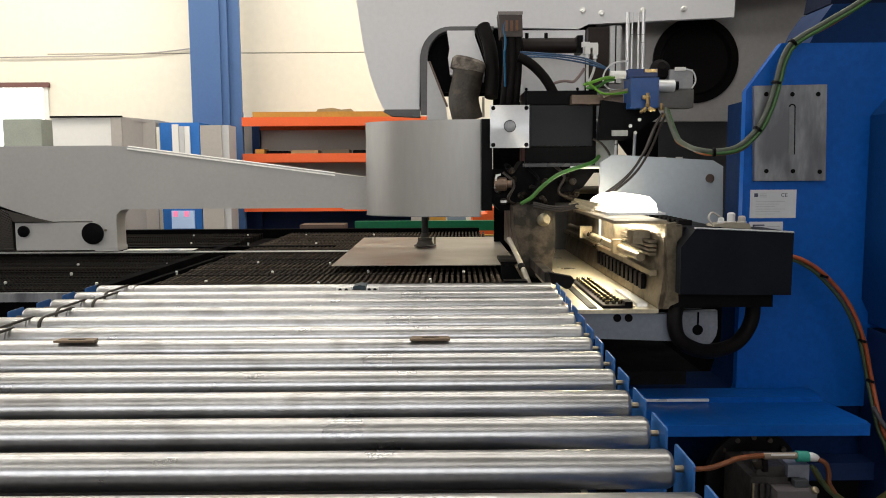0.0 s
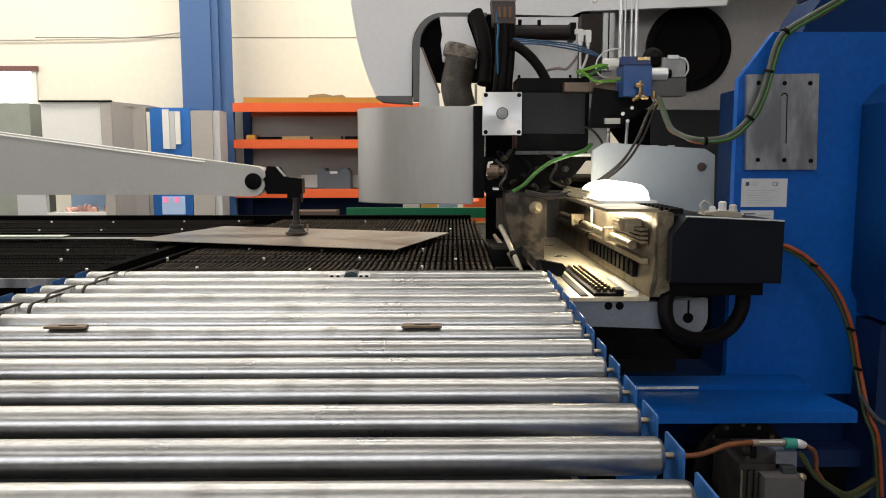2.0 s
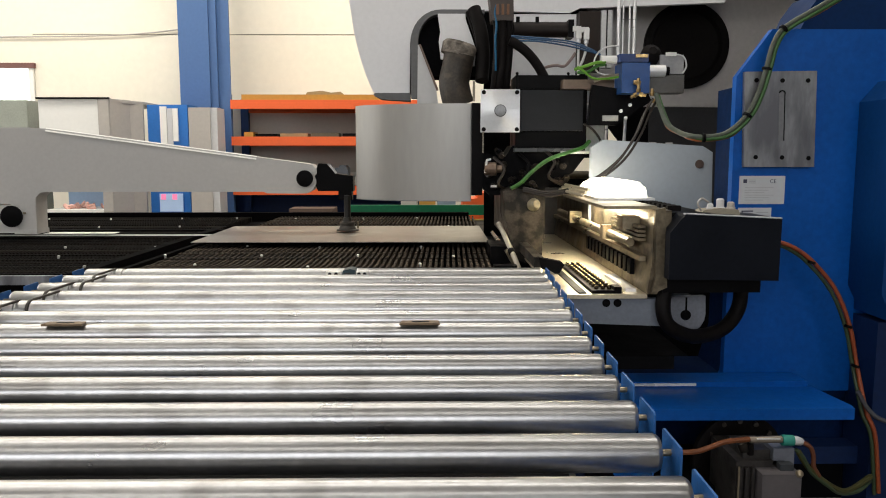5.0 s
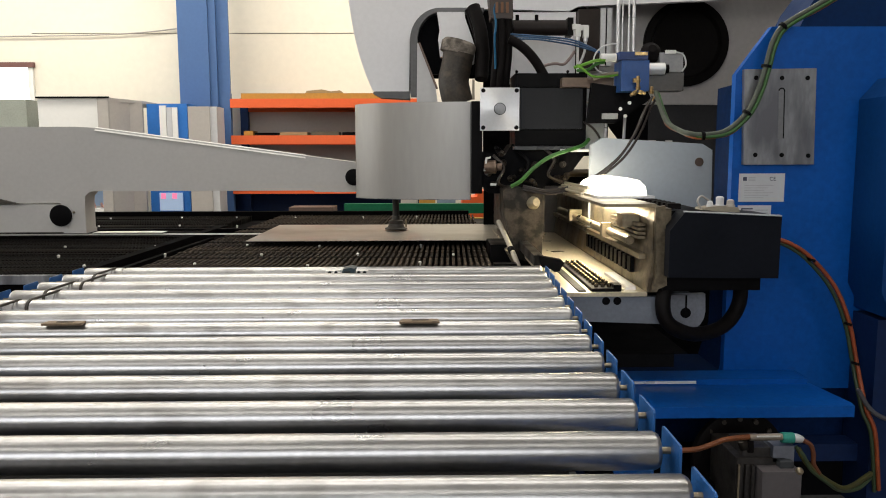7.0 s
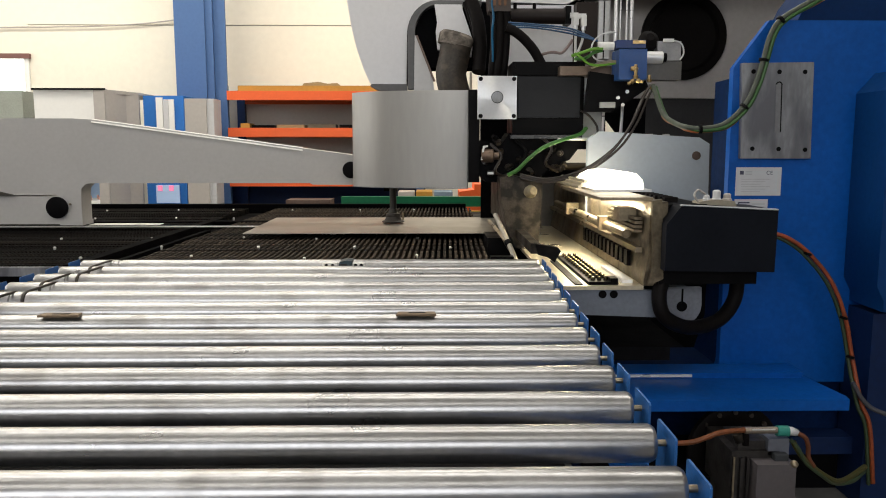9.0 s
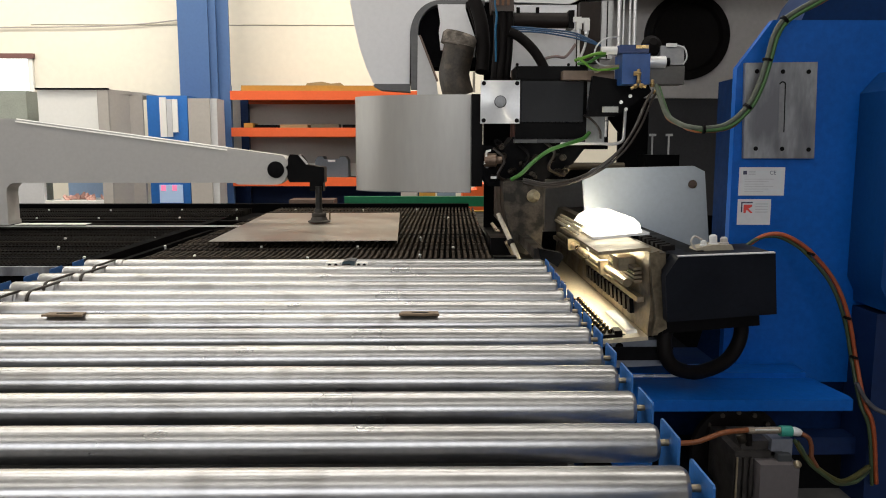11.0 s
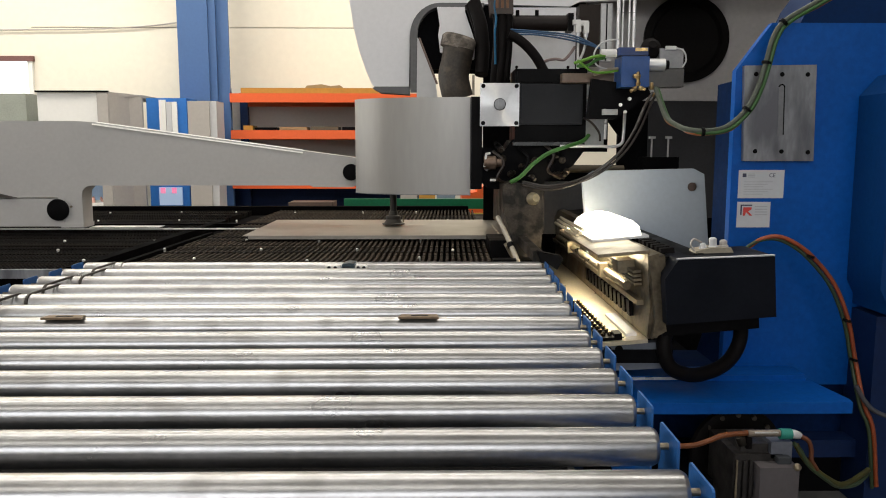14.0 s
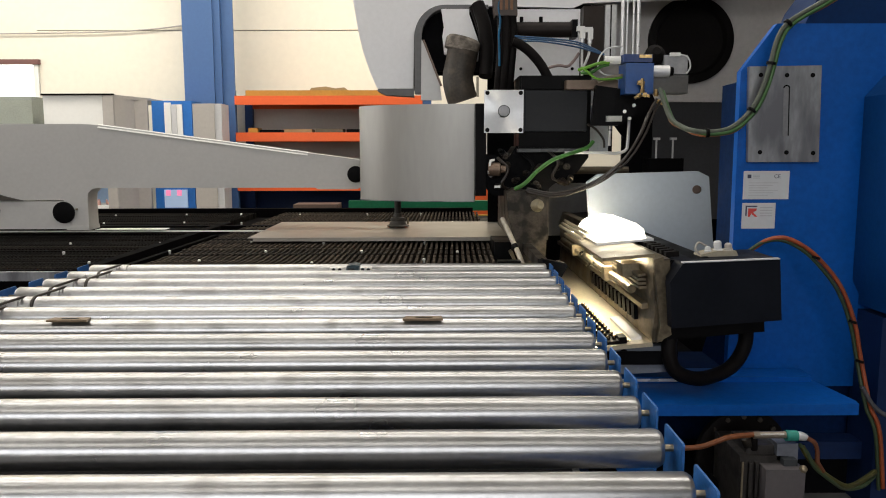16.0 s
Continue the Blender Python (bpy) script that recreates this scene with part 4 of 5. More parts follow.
part("blade_holder", bm, OILY, head, "oily dark blade holder", 0.006)
part("blade", prism([(0.37, 0.96), (0.40, 0.905), (0.41, 0.905), (0.385, 0.97)], 3.84, 4.9), STEEL, head, "steel bending blade")
part("blade_tip", prism([(0.455, 1.012), (0.556, 0.993), (0.568, 0.978), (0.551, 0.947), (0.542, 0.93), (0.51, 0.952), (0.47, 0.962)], 3.28, 3.32), VOID, head, "black hooked blade tip", 0.003)
part("blade_arm", box(0.44, 0.48, 3.30, 3.90, 0.965, 1.01), OILY, head, "oily dark blade arm", 0.004)
part("upper_beam", box(0.40, 0.60, 4.1, 5.0, 1.0, 1.30), OILY, head, "oily dark upper beam", 0.006)
part("knob", turned([(0, 0.03), (0.02, 0.034), (0.05, 0.02)], (0.50, 3.86, 1.20), (0.4, -1, 0.2), 14), surf("dull_tan_knob", (0.27, 0.23, 0.15), 0.65, 0.1, 0.25), head, "pale worn steel knob")
part("cylinder", rod((0.44, 4.3, 2.13), (0.755, 4.3, 2.13), 0.042, 20), surf("brown_black_cylinder", (0.018, 0.013, 0.012), 0.5, spec=0.2), head, "brown-black pneumatic cylinder")
part("cylinder_cap", box(0.735, 0.765, 4.25, 4.35, 2.083, 2.177), BLACK, head, "", 0.004)
for x in (0.464, 0.569):
    part("screw", rod((x, 4.28, 2.165), (x, 4.28, 2.195), 0.010, 10), BLACK, head)
for x, z in ((0.783, 2.115), (0.825, 2.110)):
    part("fitting", box(x - 0.014, x + 0.014, 4.2, 4.23, z - 0.045, z + 0.012), TUBE_WHITE, head, "white elbow fitting", 0.005)
    part("fitting", box(x - 0.030, x + 0.012, 4.205, 4.225, z - 0.006, z + 0.020), TUBE_WHITE, head, "white elbow fitting", 0.004)
    part("collar", rod((x, 4.215, z - 0.065), (x, 4.215, z - 0.045), 0.012, 12), ALU, head, "silver collar")
part("air_tube", hose([(0.783, 4.215, 2.06), (0.784, 4.215, 1.97), (0.786, 4.215, 1.87)], 0.007, 8), TUBE_WHITE, head, "white air tube")
part("air_tube", hose([(0.825, 4.215, 2.05), (0.822, 4.215, 2.00), (0.806, 4.215, 1.95), (0.79, 4.22, 1.92)], 0.007, 8), TUBE_WHITE, head, "white air tube")
# small dark fittings under the motor
rnd = random.Random(21)
for k in range(16):
    x, z = rnd.uniform(0.30, 0.74), rnd.uniform(1.27, 1.47)
    y = 4.03 + rnd.uniform(0, 0.03)
    part("fitting", turned([(0, 0.016), (0.02, 0.018), (0.022, 0.011), (0.04, 0.011)], (x, y, z), (rnd.uniform(-1, 1), -0.8, rnd.uniform(-1, 1)), 10), (OILY, BLACK, BROWN_HOSE, OILY)[k % 4], head)
for k in range(3):
    x, z = 0.32 + 0.13 * k, 1.30 + 0.02 * (k % 3)
    part("hose_loop", hose([(x, 4.04, z + 0.14), (x + 0.05, 3.99, z + 0.08), (x + 0.02, 3.98, z), (x + 0.10, 4.03, z - 0.04)], 0.008, 8), BLACK if k % 2 else BROWN_HOSE, head)
part("cover_plate", box(0.42, 0.79, 4.0, 4.04, 1.468, 1.486), surf("dark_slate_plate", (0.03, 0.032, 0.037), 0.3), head, "dark slate cover plate", 0.004)
# valve group
part("valve_block", box(0.922, 1.058, 3.80, 3.95, 1.751, 1.897), VALVE_BLUE, head, "blue anodised valve block", 0.005)
part("valve_cap", box(0.91, 1.050, 3.80, 3.92, 1.901, 1.939), surf("navy_cap", (0.012, 0.035, 0.14), 0.4), head, "navy cap", 0.004)
part("cap_strip", box(0.985, 1.046, 3.793, 3.80, 1.921, 1.936), BRASS, head, "brass strip", 0.002)
part("solenoid", rod((1.06, 3.85, 1.862), (1.145, 3.85, 1.862), 0.030, 20), ALU, head, "silver solenoid")
part("solenoid", rod((0.83, 3.85, 1.916), (0.905, 3.85, 1.916), 0.020, 20), TUBE_WHITE, head, "white solenoid")
part("knurled_nut", rod((1.145, 3.85, 1.862), (1.165, 3.85, 1.862), 0.022, 10), BLACK, head)
part("coil", box(1.125, 1.241, 3.86, 3.96, 1.849, 1.942), surf("grey_plastic", (0.30, 0.30, 0.31), 0.45), head, "grey coil box", 0.01)
part("coil_base", box(1.07, 1.247, 3.86, 3.96, 1.756, 1.845), surf("charcoal_plastic", (0.10, 0.095, 0.09), 0.45), head, "charcoal coil base", 0.006)
part("coil_plug", box(1.15, 1.20, 3.845, 3.86, 1.935, 1.952), TUBE_WHITE, head, "white coil plug", 0.003)
part("cable", hose([(1.19, 3.85, 1.945), (1.235, 3.845, 1.93), (1.25, 3.845, 1.885), (1.235, 3.85, 1.85)], 0.004, 8), GREY, head, "thin clear cable")
part("cable_cap", turned([(0, 0.05), (0.06, 0.05), (0.09, 0.02)], (1.09, 3.95, 1.93), (0, -1, 0.4), 16), RUBBER, head)
for x, z, a in ((0.996, 1.785, (0, 0, 1)), (0.997, 1.752, (0, 0, 1)), (0.99, 1.745, (-1, 0, -0.6)), (1.0, 1.745, (1, -0.2, -0.3)), (1.064, 1.735, (0, 0, 1)), (1.066, 1.715, (1, -0.3, -0.5)), (0.972, 1.80, (1, 0, 0))):
    part("brass_fitting", turned([(0, 0.010), (0.016, 0.0125), (0.018, 0.008), (0.034, 0.008), (0.036, 0.004)], (x, 3.77, z), a, 10), BRASS, head, "brass fitting")
part("valve_plate", prism([(0.78, 1.60), (0.92, 1.60), (1.10, 1.72), (1.08, 1.76), (0.80, 1.80)], 3.90, 3.94), BLACK, head, "black valve plate", 0.004)
part("elbow", box(0.852, 0.93, 3.885, 3.9, 1.620, 1.648), surf("pale_fitting", (0.40, 0.40, 0.38), 0.45, 0.4), head, "pale pipe fitting", 0.006)
for x, z in ((0.945, 1.67), (0.99, 1.70), (0.97, 1.635), (0.905, 1.64)):
    part("screw", rod((x, 3.90, z), (x, 3.892, z), 0.009, 10), PIN, head)
part("manifold", box(0.66, 0.92, 3.95, 4.1, 1.785, 1.83), surf("brown_manifold", (0.14, 0.10, 0.075), 0.45, 0.3), head, "brown manifold bar", 0.004)
part("support", box(0.845, 0.955, 4.3, 4.34, 1.465, 1.80), surf("pale_blue_grey", (0.36, 0.39, 0.42), 0.45), head, "pale blue-grey support plate", 0.004)
part("support", box(0.80, 0.90, 4.05, 4.15, 1.715, 1.72), TUBE_WHITE, head)
part("bracket", box(0.806, 0.91, 4.1, 4.13, 1.665, 1.70), surf("worn_grey", (0.24, 0.25, 0.27), 0.5), head, "worn grey bracket", 0.004)
part("pipe", hose([(0.99, 3.98, 1.68), (0.985, 3.98, 1.52), (0.975, 3.98, 1.478), (0.93, 3.98, 1.462), (0.85, 3.98, 1.465), (0.66, 3.98, 1.464)], 0.008, 8), ALU, head, "bright bent pipe")
part("pipe", hose([(0.895, 3.98, 1.70), (0.893, 3.98, 1.60), (0.89, 3.98, 1.50)], 0.007, 8), ALU, head, "bright bent pipe")
for k, (dx, dz) in enumerate(((0, 0), (0.018, -0.008), (-0.012, -0.018))):
    part("cable", hose([(1.06 + dx, 3.74, 1.72 + dz), (1.02 + dx, 3.70, 1.66 + dz), (0.965 + dx, 3.68, 1.54 + dz), (0.88 + dx, 3.68, 1.42 + dz), (0.74 + dx, 3.72, 1.315 + dz), (0.58, 3.78, 1.27 + dz), (0.45, 3.82, 1.29 + dz)], 0.006, 8), BROWN_HOSE, head, "dark brown cable")
part("cable", hose([(0.80, 3.95, 1.52), (0.76, 3.90, 1.49), (0.68, 3.86, 1.465), (0.58, 3.84, 1.43), (0.50, 3.82, 1.375), (0.44, 3.82, 1.315), (0.39, 3.83, 1.285)], 0.010, 8), GREEN_HOSE, head, "green cable")
LIME = surf("lime_green_cable", (0.10, 0.26, 0.02), 0.5, 0.0, 0.2, 20, 60, 0.03)
part("cable", hose([(0.85, 3.84, 1.905), (0.80, 3.84, 1.900), (0.75, 3.86, 1.885), (0.71, 3.9, 1.875)], 0.008, 8), LIME, head, "lime green cable")
part("cable", hose([(0.85, 3.85, 1.895), (0.81, 3.85, 1.885), (0.77, 3.87, 1.86), (0.73, 3.92, 1.862)], 0.008, 8), GREEN_HOSE, head, "green cable")
part("cable", hose([(0.72, 3.88, 1.885), (0.75, 3.86, 1.86), (0.79, 3.85, 1.828), (0.86, 3.85, 1.825), (0.93, 3.87, 1.838)], 0.006, 8), LIME, head, "lime green cable")
part("cable", hose([(0.80, 3.87, 1.815), (0.86, 3.86, 1.835), (0.93, 3.87, 1.845)], 0.009, 8), surf("tan_cable", (0.22, 0.19, 0.14), 0.5), head, "tan cable")
part("cable", hose([(0.92, 3.86, 1.985), (0.85, 3.86, 1.975), (0.81, 3.87, 1.94), (0.80, 3.87, 1.89), (0.83, 3.86, 1.85), (0.92, 3.88, 1.84)], 0.004, 8), GREY, head, "thin grey cable")
part("cable", hose([(0.78, 4.0, 1.61), (0.81, 4.0, 1.595), (0.839, 4.0, 1.569), (0.865, 4.0, 1.53), (0.87, 4.0, 1.49)], 0.006, 8), BROWN_HOSE, head, "thin dark cable")
for dz in (0.0, -0.014, 0.012):
    part("cable", hose([(0.42, 4.2, 2.07 + dz), (0.562, 4.2, 2.064 + dz * 0.7), (0.739, 4.2, 2.042 + dz), (0.838, 4.19, 2.009 + dz * 0.6), (0.90, 4.2, 1.985)], 0.005, 8), surf("blue_tube", (0.02, 0.075, 0.17), 0.4), head, "blue air tube")
part("cable", hose([(0.41, 4.2, 2.055), (0.450, 4.2, 2.038), (0.507, 4.2, 1.995), (0.563, 4.2, 1.93), (0.615, 4.2, 1.84)], 0.026, 10), RUBBER, head, "thick black cable")
part("cable", hose([(0.585, 4.25, 1.905), (0.62, 4.25, 1.925), (0.67, 4.25, 1.934), (0.715, 4.25, 1.93), (0.748, 4.25, 1.961), (0.775, 4.25, 2.0)], 0.008, 8), surf("rose_grey_cable", (0.26, 0.19, 0.18), 0.5), head, "rose-grey cable")

# black cable chain above the head
chain = thing("hose_bundle", (0.35, 4.25, 1.8), "upright bundle of black hoses with a blue one", "hoses")
part("end_bracket", prism([(0.303, 2.291), (0.429, 2.291), (0.433, 2.162), (0.316, 2.162)], 4.19, 4.33), surf("brown_bracket", (0.05, 0.035, 0.03), 0.5), chain, "brown end bracket", 0.006)
part("bracket_rim", box(0.300, 0.432, 4.183, 4.19, 2.275, 2.292), surf("grey_brown_rim", (0.20, 0.18, 0.17), 0.5), chain, "grey-brown rim", 0.002)
for k in range(3):
    part("strap", box(0.338 + 0.028 * k, 0.352 + 0.028 * k, 4.182, 4.19, 2.19, 2.245), surf("rust_strap", (0.16, 0.075, 0.035), 0.6), chain, "rust brown strap", 0.002)
runs = ((0.345, 4.225, 0.021), (0.375, 4.215, 0.023), (0.408, 4.225, 0.022), (0.36, 4.26, 0.026), (0.40, 4.265, 0.026))
for x, y, r in runs:
    part("hose", hose([(x, y, 2.17), (x + 0.004, y, 2.08), (x + 0.002, y, 1.98), (x - 0.006, y, 1.88), (x - 0.012, y + 0.02, 1.78)], r, 12), RUBBER, chain, "black hose")
part("hose", hose([(0.340, 4.197, 2.26), (0.331, 4.193, 2.202), (0.341, 4.193, 2.138), (0.335, 4.193, 2.063), (0.338, 4.196, 1.98), (0.34, 4.20, 1.90)], 0.006, 8), surf("blue_hose", (0.015, 0.11, 0.22), 0.3), chain, "blue hose")
part("back_hose", hose([(0.235, 4.46, 2.27), (0.27, 4.42, 2.15), (0.285, 4.40, 2.02), (0.28, 4.38, 1.92), (0.275, 4.36, 1.86)], 0.038, 12), RUBBER, chain, "thick black hose")
part("back_hose", hose([(0.21, 4.47, 2.26), (0.262, 4.46, 2.10), (0.268, 4.45, 1.98), (0.275, 4.43, 1.88)], 0.024, 12), RUBBER, chain, "thick black hose")

# ---- the bending beam, which sinks later on ----
beam = thing("bending_beam", (0.8, 3.6, 0.6), "steel bending beam with lit lip and black end cover", "bending beam")
part("lip", box(0.465, 0.79, 2.78, 4.95, 0.925, 0.94), LIP_STEEL, beam, "steel lip, lamp light painted into its colour", 0.002)
part("lip_bar", box(0.725, 0.765, 2.84, 3.20, 0.94, 0.952), ALU, beam, "bright bar on the lip", 0.002)
bm = prism([(0.79, 0.941), (0.79, 0.956), (0.805, 1.06), (0.805, 1.20), (0.83, 1.25), (0.87, 1.25), (0.87, 0.941)], 2.78, 4.95)
part("girder_back", box(0.872, 1.02, 2.80, 4.95, 0.94, 1.24), BLACK, beam, "black girder back", 0.006)
for k in range(24):
    part("rack_tooth", box(0.88, 0.93, 2.86 + 0.06 * k, 2.89 + 0.06 * k, 1.24, 1.262), RUBBER, beam)
part("girder", bm, GIRDER, beam, "worn steel girder, darkened for shade", 0.003)
part("end_plate", prism([(0.80, 0.945), (0.815, 1.01), (0.805, 1.255), (0.84, 1.262), (0.855, 0.97)], 2.755, 2.78), GIRDER, beam, "worn steel end plate, darkened for shade", 0.003)
part("top_plate", box(0.638, 0.835, 2.85, 3.75, 1.25, 1.262), STEEL, beam, "flat steel top plate", 0.002)
part("step", box(0.775, 0.80, 2.85, 4.9, 1.055, 1.075), STEEL, beam, "bright ledge", 0.002)
for k in range(12):
    y = 2.98 + 0.075 * k
    part("slot", box(0.776, 0.792, y, y + 0.045, 0.985, 1.045), BLACK, beam, "dark slot")
part("tie_rod", rod((0.765, 2.95, 1.115), (0.765, 4.6, 1.115), 0.017, 16), STEEL, beam, "steel tie rod")
for y in (3.30, 4.1):
    part("rod_clamp", box(0.735, 0.80, y, y + 0.05, 1.09, 1.15), STEEL, beam, "worn steel rod clamp", 0.006)
part("guide_block", box(0.735, 0.80, 2.95, 3.05, 1.165, 1.215), STEEL, beam, "pale steel guide block", 0.004)
for k in range(4):
    part("rack_bar", box(0.77, 0.80, 2.86, 3.30, 1.13 + 0.016 * k, 1.14 + 0.016 * k), GIRDER, beam)
part("roller_base", box(0.590, 0.672, 2.80, 3.50, 0.94, 0.952), BLACK, beam, "black strip under the studs", 0.002)
stud = None
for k in range(13):
    for j in range(3):
        if stud is None:
            so = part("stud", turned([(0, 0.0075), (0.009, 0.0085), (0.013, 0.0085), (0.016, 0.004)], (0, 0, 0), (0, 0, 1), 10), surf("stud_steel", (0.22, 0.175, 0.11), 0.22, 0.95), None)
            stud = so.data
        else:
            so = new("stud", stud)
        so.parent = beam
        so.location = Vector((0.612 + 0.024 * j, 2.83 + 0.052 * k, 0.952)) - ORIGIN[beam.name]
part("notch_block", box(0.672, 0.70, 2.80, 2.86, 0.94, 0.965), BLACK, beam)
part("slot_strip", box(0.54, 0.57, 2.80, 3.4, 0.94, 0.944), BLACK, beam, "dark groove")
part("front_plate", prism([(0.47, 0.924), (0.87, 0.918), (0.885, 0.815), (0.55, 0.828), (0.50, 0.86)], 2.80, 2.84), surf("blue_grey_paint", (0.17, 0.19, 0.23), 0.5), beam, "blue-grey front plate", 0.003)
for x in (0.643, 0.685):
    part("hole", rod((x, 2.80, 0.905), (x, 2.796, 0.905), 0.015, 16), BLACK, beam, "dark round hole")
part("end_cover", prism([(0.842, 1.008), (0.842, 1.175), (0.895, 1.243), (1.24, 1.226), (1.238, 1.003)], 2.70, 2.98), surf("black_cover", (0.0055, 0.0068, 0.011), 0.45, 0.0, 0.2, 6, 50, 0.03, spec=0.1), beam, "black sheet metal end cover", 0.006)
part("cover_edge", prism([(0.893, 1.241), (1.24, 1.225), (1.24, 1.230), (0.893, 1.246)], 2.70, 2.72), GREY, beam, "pale top edge")
part("cover_bottom", box(0.84, 1.2, 2.76, 2.99, 0.95, 1.008), BLACK, beam)
part("loop_hose", hose([(0.872, 2.80, 0.975), (0.848, 2.775, 0.915), (0.856, 2.765, 0.845), (0.905, 2.78, 0.80), (1.0, 2.84, 0.767), (1.121, 2.90, 0.782), (1.19, 2.93, 0.855), (1.20, 2.93, 0.96)], 0.028, 12), RUBBER, beam, "black hose loop")
for x, r, h, m in ((1.035, 0.014, 1.272, GREY), (1.072, 0.018, 1.290, GREY), (1.112, 0.017, 1.278, GREY_WARM)):
    part("connector", turned([(0, r), (0.012, r), (0.014, r * 0.8), (h - 1.25, r * 0.8), (h - 1.245, r * 0.5)], (x, 2.85, 1.245), (0, 0, 1), 14), m, beam, "grey connector")
part("connector_base", prism([(0.99, 1.225), (1.14, 1.225), (1.13, 1.25), (1.06, 1.256), (1.0, 1.248)], 2.82, 2.9), surf("tan_plastic", (0.30, 0.265, 0.20), 0.5), beam, "tan connector base", 0.003)
part("connector_lead", hose([(1.0, 2.84, 1.245), (0.985, 2.84, 1.27), (1.0, 2.845, 1.29), (1.03, 2.85, 1.275)], 0.004, 8), GREY_WARM, beam, "thin pale lead")
lamp = part("work_lamp", box(0.69, 0.93, 3.20, 3.72, 1.262, 1.272), ALU, beam, "work lamp housing", 0.003)
part("diffuser", prism([(0.705, 1.273), (0.70, 1.295), (0.72, 1.322), (0.76, 1.342), (0.82, 1.347), (0.87, 1.337), (0.898, 1.31), (0.905, 1.273)], 3.23, 3.68), LAMP_GLOW, lamp, "glowing lamp cover", 0.012)
# Extra glowing strip below the plate, added to light the lip
part("diffuser", box(0.705, 0.76, 3.1, 3.9, 1.244, 1.249), LIP_FILL_GLOW, lamp, "added glowing strip that brightens the lip")
for k in range(3):
    part("tube_holder", rod((0.655 + 0.014 * k, 3.35, 1.275 + 0.012 * k), (0.655 + 0.014 * k, 3.95, 1.275 + 0.012 * k), 0.008, 10), LIP_STEEL, lamp, "steel tube holder, pale with painted lamp light")
wp = [(0.80, 0.95), (1.428, 0.95), (1.419, 1.464), (1.367, 1.496), (0.86, 1.527), (0.80, 1.49)]
part("carriage_plate", prism(wp, 3.90, 3.94), CARRIAGE, beam, "light grey carriage plate", 0.004)
part("bore", turned([(0, 0.022), (0.004, 0.022), (0.005, 0.016)], (1.353, 3.90, 1.405), (0, -1, 0), 20), surf("brown_bore", (0.10, 0.07, 0.06), 0.6), beam, "dark brown bore in the plate")

# ---- blue machine stand ----
stand = thing("blue_machine_stand", (1.4, 3.4, 0), "large blue painted machine stand with a deep throat", "machine")
prof_ = [(0.62, 0.47), (2.6, 0.47), (2.6, 1.945), (1.345, 1.945), (1.21, 1.76), (1.21, 0.66)] + [(1.15 + 0.06 * math.cos(radians(a)), 0.57 + 0.07 * math.sin(radians(a))) for a in range(0, -91, -15)] + [(0.62, 0.50)]
part("side_plate", prism(prof_, 3.10, 3.14), BLUE, stand, "blue side plate", 0.004)
# These three are the stand's blue, darkened where shade falls
part("body", prism([(0.65, 0), (2.6, 0), (2.6, 1.93), (1.5, 1.93), (1.45, 1.78), (1.305, 1.74), (1.305, 0.66), (1.26, 0.50), (0.65, 0.50)], 3.145, 3.55), surf("shaded_inner_blue", (0.003, 0.016, 0.065), 0.6, 0.0, 0.3, 3, 45, 0.04, spec=0.1), stand, "inner body, shade painted in as dark blue")
part("upper_body", prism([(1.50, 1.935), (1.55, 2.05), (1.60, 2.12), (2.6, 2.14), (2.6, 1.935)], 3.22, 3.50), surf("shaded_upper_blue", (0.001, 0.021, 0.09), 0.5, 0.0, 0.15, 3, 45, 0.04, spec=0.15), stand, "upper body, blue darkened for shade", 0.01)
part("upper_column", prism([(1.61, 2.13), (1.74, 2.9), (2.6, 2.9), (2.6, 2.13)], 3.26, 3.50), NAVY, stand, "upper column, blue darkened to navy for shade", 0.01)
# Added black bar, then sheets that paint the throat's depth dark
part("throat_bar", box(0.52, 0.90, 2.786, 2.796, 0.655, 0.705), VOID, stand, "black bar added to hide the lowered front plate")
part("throat", box(0.35, 2.6, 5.24, 5.26, 0.0, 1.3), VOID, stand, "black sheet for the dark depth of the throat")
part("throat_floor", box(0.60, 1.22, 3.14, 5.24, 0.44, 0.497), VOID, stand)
part("shelf", prism([(0.72, 2.70), (1.545, 2.70), (1.553, 2.74), (1.50, 3.10), (0.72, 3.10)], 0.486, 0.528, "z"), BLUE, stand, "blue shelf plate", 0.004)
part("step", box(0.72, 1.50, 2.97, 3.098, 0.40, 0.55), BLUE, stand, "blue step behind the shelf", 0.012)
# Bright strip paints the glint along the shelf edge
part("shelf_edge", box(0.72, 1.05, 2.962, 2.97, 0.535, 0.545), PIN, stand, "glint of the shelf edge, painted bright", 0.002)
# Shade below the shelf: a black sheet and a darker blue member
part("base_front", box(0.65, 2.6, 3.10, 3.14, 0.0, 0.19), VOID, stand, "black sheet for the shade under the shelf")
part("cross_member", box(1.20, 1.9, 3.0, 3.10, 0.192, 0.265), BLUE_DARK, stand, "blue cross member, darkened for shelf shade", 0.004)
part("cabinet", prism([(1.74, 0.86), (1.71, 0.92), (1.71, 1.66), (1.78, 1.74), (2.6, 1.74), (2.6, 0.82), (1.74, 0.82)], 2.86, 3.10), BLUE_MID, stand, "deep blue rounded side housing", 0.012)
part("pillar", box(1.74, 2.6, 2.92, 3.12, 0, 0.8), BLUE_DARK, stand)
mp_ = part("mounting_plate", prism([(1.247, 1.403), (1.529, 1.403), (1.519, 1.781), (1.234, 1.777)], 3.075, 3.10), BRUSHED, stand, "grey steel mounting plate", 0.004)
